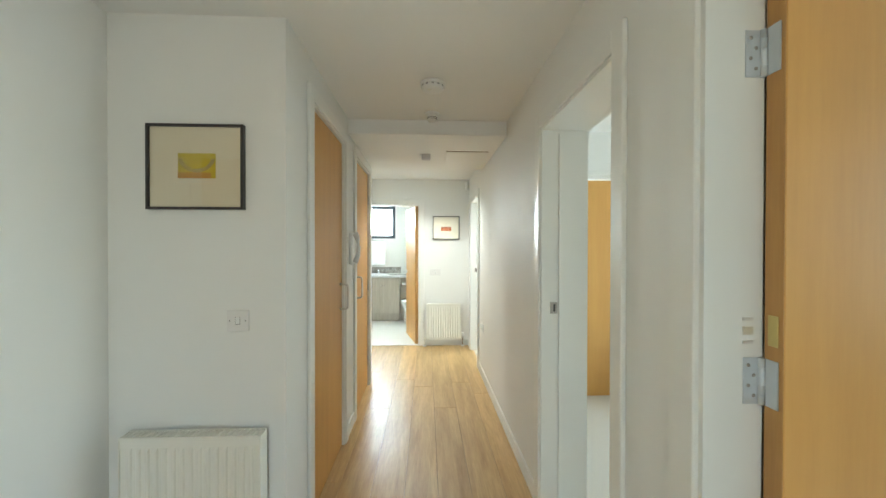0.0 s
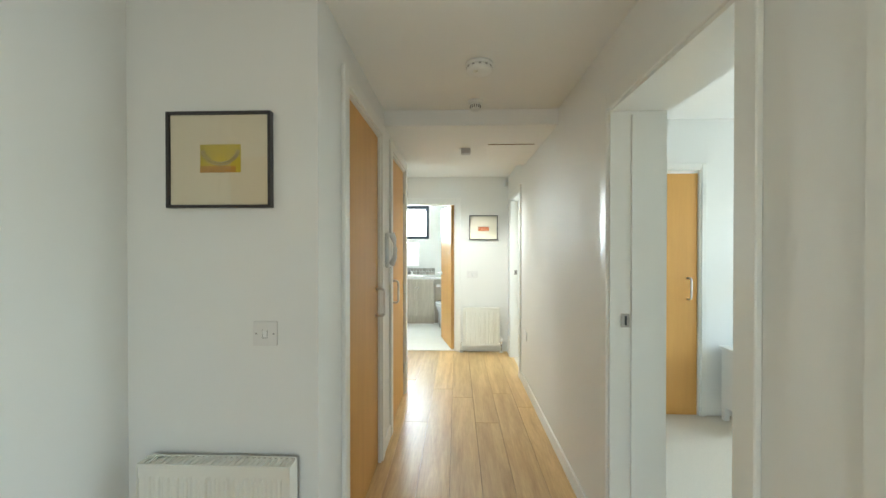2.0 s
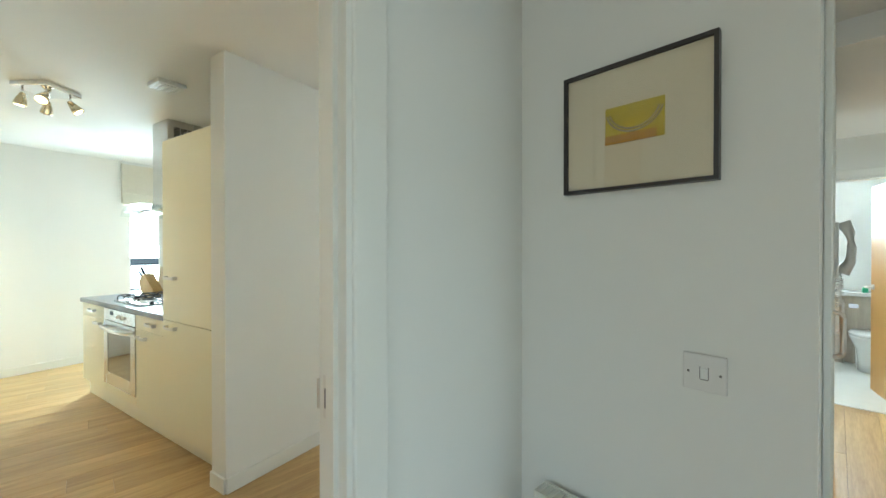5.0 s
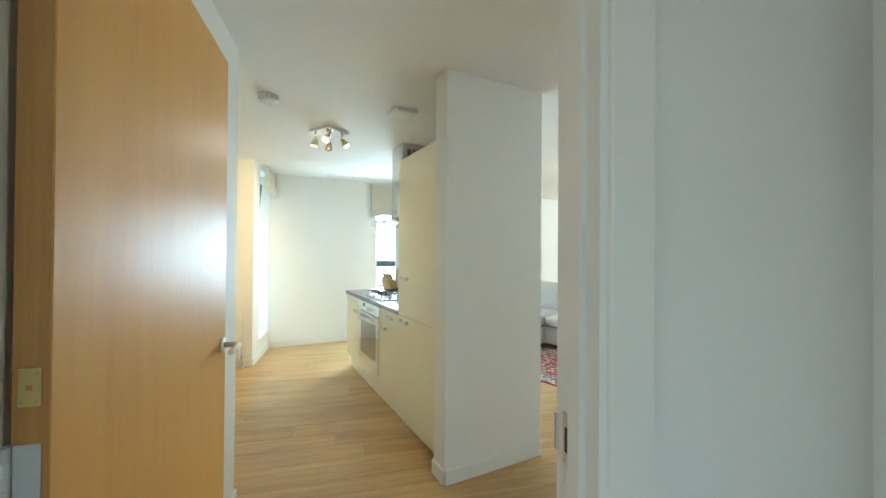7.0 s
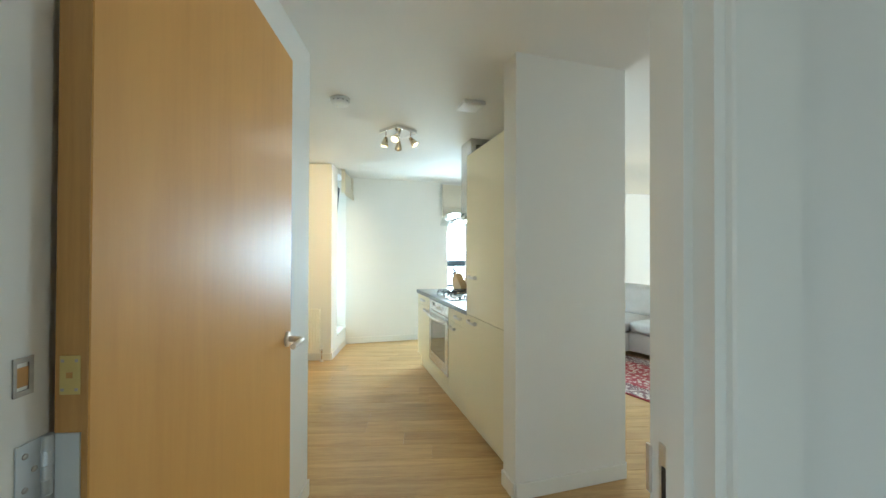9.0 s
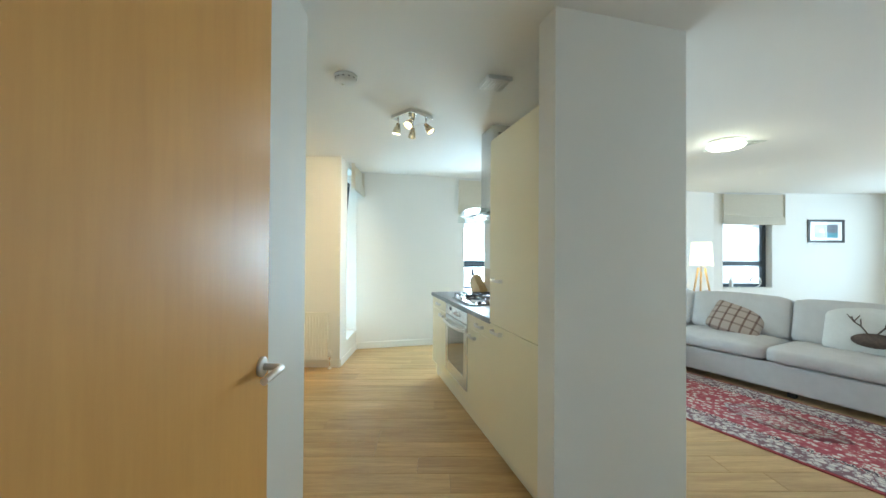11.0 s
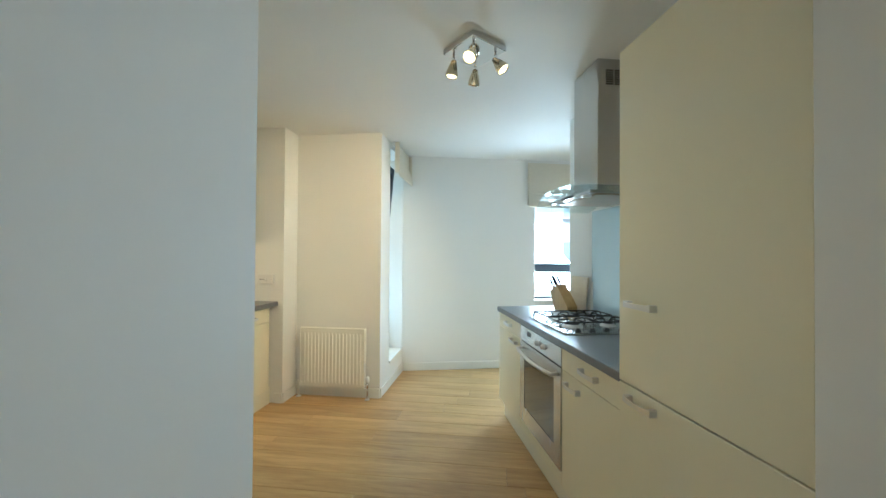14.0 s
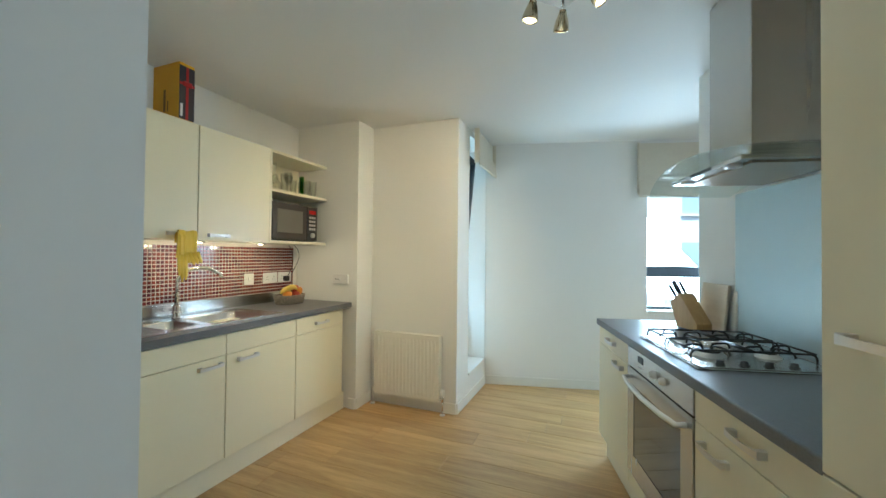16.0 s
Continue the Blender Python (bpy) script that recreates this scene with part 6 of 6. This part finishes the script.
part("panel", block(-0.195, 0.74, 7.72, 7.948, 0.007, 0.81), GREYOAK, wu)
part("flush_plate", block(-0.16, -0.08, 7.712, 7.7195, 0.66, 0.71, 0.002, 1), CHROME, wu)
bt_ = thing("wash_basin", pose(0, 0, 0), "white vanity top with an inset basin", "basin")
part("top", block(-1.24, 0.74, 7.58, 7.948, 0.811, 0.855, 0.006, 2), CERAMIC, bt_)
part("basin_rim", moved(turned([(0.15, 0), (0.20, 0), (0.205, 0.012), (0.195, 0.018), (0.16, 0.012), (0.15, 0.0)], 28), Matrix.Translation((-0.62, 7.75, 0.856)) @ Matrix.Diagonal((1.1, 0.75, 1, 1))), CERAMIC, bt_)
bt2 = thing("basin_tap", pose(-0.62, 7.90, 0.8555), "chrome basin mixer tap", "tap")
part("body", joined(turned([(0, 0), (0.024, 0), (0.02, 0.09), (0, 0.1)], 16), rod([(0, 0, 0.07), (0, -0.06, 0.095), (0, -0.12, 0.075)], 0.011, 10)), CHROME, bt2)
mr_ = thing("bathroom_mirror", pose(0, 0, 0), "frameless wall mirror above the basin", "mirror")
MIRROR = material("mirror_silver", (0.9, 0.9, 0.9), 0.02, 1.0, vary=0.0)
part("glass", block(-1.1, -0.50, 7.938, 7.9485, 1.03, 1.49), MIRROR, mr_)
ts = thing("tile_band", pose(0, 0, 0), "grey mosaic tile band above the vanity", "tiles", kind="structure")
GT = material("grey_tile", (0.34, 0.31, 0.28), 0.3, vary=0.25, scale=14, spread=0.35)
for k in range(18):
    for r in range(2):
        part("tile", block(-1.24 + k * 0.058, -1.185 + k * 0.058, 7.942, 7.9485, 0.872 + r * 0.062, 0.93 + r * 0.062), GT, ts)
wc = thing("toilet", pose(0.02, 7.42, 0), "white ceramic back-to-wall toilet with its lid down", "toilet")
bw = turned([(0, 0.007), (0.12, 0.007), (0.115, 0.10), (0.13, 0.24), (0.185, 0.37), (0.188, 0.40), (0, 0.40)], 28)
moved(bw, Matrix.Translation((0, 0.02, 0)) @ Matrix.Diagonal((0.98, 1.35, 1, 1)))
part("bowl", joined(bw, block(-0.13, 0.13, 0.05, 0.296, 0.007, 0.38, 0.02, 2)), CERAMIC, wc)
part("seat_lid", joined(moved(turned([(0, 0.401), (0.19, 0.401), (0.192, 0.425), (0.17, 0.437), (0, 0.44)], 28), Matrix.Translation((0, 0.02, 0)) @ Matrix.Diagonal((0.98, 1.36, 1, 1)))), CERAMIC, wc)
bwn = thing("window_4", pose(-1.0, 7.95, 0), "dark framed frosted bathroom window", "window", kind="structure")
fr = bmesh.new()
for q in ((0, 0.06, 1.54, 2.17), (0.63, 0.69, 1.54, 2.17), (0.06, 0.63, 1.54, 1.60), (0.06, 0.63, 2.11, 2.17)):
    box_into(fr, q[0], q[1], 0.03, 0.10, q[2], q[3])
part("window_frame", fr, DARKFRAME, bwn)
FROST = glass("frosted_glass", (1, 1, 1), 0.5)
part("pane", block(0.05, 0.64, 0.06, 0.066, 1.59, 2.12), FROST, bwn, "frosted pane").visible_shadow = False
gt = part("green_bottle", turned([(0, 0), (0.025, 0), (0.025, 0.05), (0.01, 0.07), (0, 0.07)], 16), material("green_plastic", (0.05, 0.42, 0.20), 0.4), at=pose(-0.03, 7.66, 0.8555))
tagged(gt, "small green bottle on the vanity top", "bottle")

# ---- bedroom ----
cd = thing("bedside_chest", pose(2.35, 3.60, 0), "low white painted bedside chest with drawers", "chest")
WPAINT = material("white_furniture_paint", (0.80, 0.80, 0.77), 0.35, vary=0.015)
part("top", block(-0.015, 0.465, -0.015, 0.385, 0.575, 0.60, 0.004, 1), WPAINT, cd)
part("side_panel", block(0.0, 0.02, 0.0, 0.37, 0.12, 0.575), WPAINT, cd)
part("side_panel", block(0.43, 0.45, 0.0, 0.37, 0.12, 0.575), WPAINT, cd)
part("back_panel", block(0.02, 0.43, 0.35, 0.365, 0.12, 0.575), WPAINT, cd)
for z0, z1 in ((0.13, 0.345), (0.355, 0.57)):
    dr = part("drawer", block(0.022, 0.428, -0.008, 0.34, z0, z1, 0.003, 1), WPAINT, cd)
    part("knob", moved(turned([(0, 0), (0.006, 0), (0.006, 0.012), (0.014, 0.02), (0, 0.026)], 14), Matrix.Translation((0.225, -0.008, (z0 + z1) / 2)) @ Matrix.Rotation(math.pi / 2, 4, "X")), SATIN, dr)
for fx in (0.0, 0.41):
    for fy in (0.0, 0.33):
        part("foot", block(fx, fx + 0.04, fy, fy + 0.04, 0.0065, 0.1195, 0.003, 1), WPAINT, cd)
dk = thing("desk_lamp", pose(2.60, 3.80, 0.6005), "jointed wooden desk lamp with a white head", "lamp")
part("base", turned([(0, 0), (0.085, 0), (0.085, 0.012), (0.02, 0.02), (0, 0.02)], 28), WPAINT, dk)
part("lower_arm", joined(block(-0.012, 0.012, -0.006, 0.006, 0.0, 0.34, 0.002, 1)), BEECH, dk).matrix_basis = pose(-0.05, 0, 0.02, 0, -12, 0)
part("upper_arm", joined(block(-0.012, 0.012, -0.006, 0.006, 0.0, 0.30, 0.002, 1)), BEECH, dk).matrix_basis = pose(-0.12, 0, 0.34, 0, 40, 0)
part("joint", moved(turned([(0, -0.012), (0.016, -0.012), (0.016, 0.012), (0, 0.012)], 16), Matrix.Translation((-0.12, 0, 0.345)) @ Matrix.Rotation(math.pi / 2, 4, "X")), SATIN, dk)
part("spring_wire", rod([(-0.12, 0.01, 0.36), (-0.13, 0.012, 0.40), (-0.06, 0.012, 0.44)], 0.002, 6), SATIN, dk)
part("lamp_head", moved(turned([(0.02, 0.06), (0.03, 0.05), (0.07, -0.05), (0.066, -0.05), (0.027, 0.045), (0.02, 0.06)], 24), Matrix.Translation((0.11, 0, 0.57)) @ Matrix.Rotation(radians(-50), 4, "Y")), WPAINT, dk)

# ---- outside ----
RENDERW = material("white_render", (0.82, 0.81, 0.78), 0.8, vary=0.04, scale=0.8, bump=0.2, bump_scale=30)
PALEGLASS = material("pale_window", (0.42, 0.50, 0.52), 0.1, vary=0.05)
ab = thing("apartment_building", pose(-24, 4, -6, 0, 0, 8), "white rendered apartment block across the street", "building")
part("wall", block(-4, 0, -26, 26, 0, 17), RENDERW, ab)
part("roof", block(-4.3, 0.3, -26.3, 26.3, 17, 17.4), material("grey_roof", (0.3, 0.3, 0.31), 0.7), ab)
for r in range(6):
    for c in range(14):
        wy = -24 + c * 3.6
        wz = 1.2 + r * 2.75
        wn_ = part("window", block(0.005, 0.05, wy, wy + 1.2, wz, wz + 1.35), PALEGLASS, ab)
        part("sill", block(0.005, 0.16, wy - 0.08, wy + 1.28, wz - 0.09, wz - 0.005), RENDERW, wn_)
structure("ground", block(-400, 400, -400, 400, -6.2, -6.0), material("asphalt", (0.09, 0.09, 0.09), 0.9, vary=0.2, scale=3), "grey street far below the windows", "ground")

# ---- oak floor, board by board ----
fo = thing("floor", pose(0, 0, 0), "oiled oak plank floor running the length of the hall", "floor", kind="structure")
rng = random.Random(4)
BW, BL = 0.19, 1.95
meshes = {}


def plank(x, y0, y1):
    key = round(y1 - y0, 2)
    if key not in meshes:
        h = key / 2 - 0.0006
        w2 = BW / 2 - 0.0006
        c = 0.0013
        v = [(sx * w2, sy * h, -0.012) for sx, sy in ((-1, -1), (1, -1), (1, 1), (-1, 1))]
        v += [(sx * w2, sy * h, -c) for sx, sy in ((-1, -1), (1, -1), (1, 1), (-1, 1))]
        v += [(sx * (w2 - c), sy * (h - c), 0.0) for sx, sy in ((-1, -1), (1, -1), (1, 1), (-1, 1))]
        f = [(8, 9, 10, 11)] + [(k, (k + 1) % 4, 4 + (k + 1) % 4, 4 + k) for k in range(4)] + [(4 + k, 4 + (k + 1) % 4, 8 + (k + 1) % 4, 8 + k) for k in range(4)]
        me = bpy.data.meshes.new("plank")
        me.from_pydata(v, [], f)
        me.materials.append(OAK)
        meshes[key] = me
    o = new("plank", meshes[key])
    o.location = (x, (y0 + y1) / 2, 0)
    o.parent = fo


x = 0.93 - BW / 2
while x > -8.1:
    if x > -1.15:
        lo, hi = -1.2, 5.95
    elif x > -2.75:
        lo, hi = 0.5, 9.4
    elif x > -5.45:
        lo, hi = -1.45, 9.4
    else:
        lo, hi = max(0.0, 0.045 + (-6.222 - x) * 4.07 - 0.5), 9.4
    y = lo - round(rng.random() * BL, 1)
    while y < hi:
        a, b = max(y, lo), min(y + BL, hi)
        if b - a > 0.12:
            plank(x, round(a, 2), round(b, 2))
        y += BL
    x -= BW
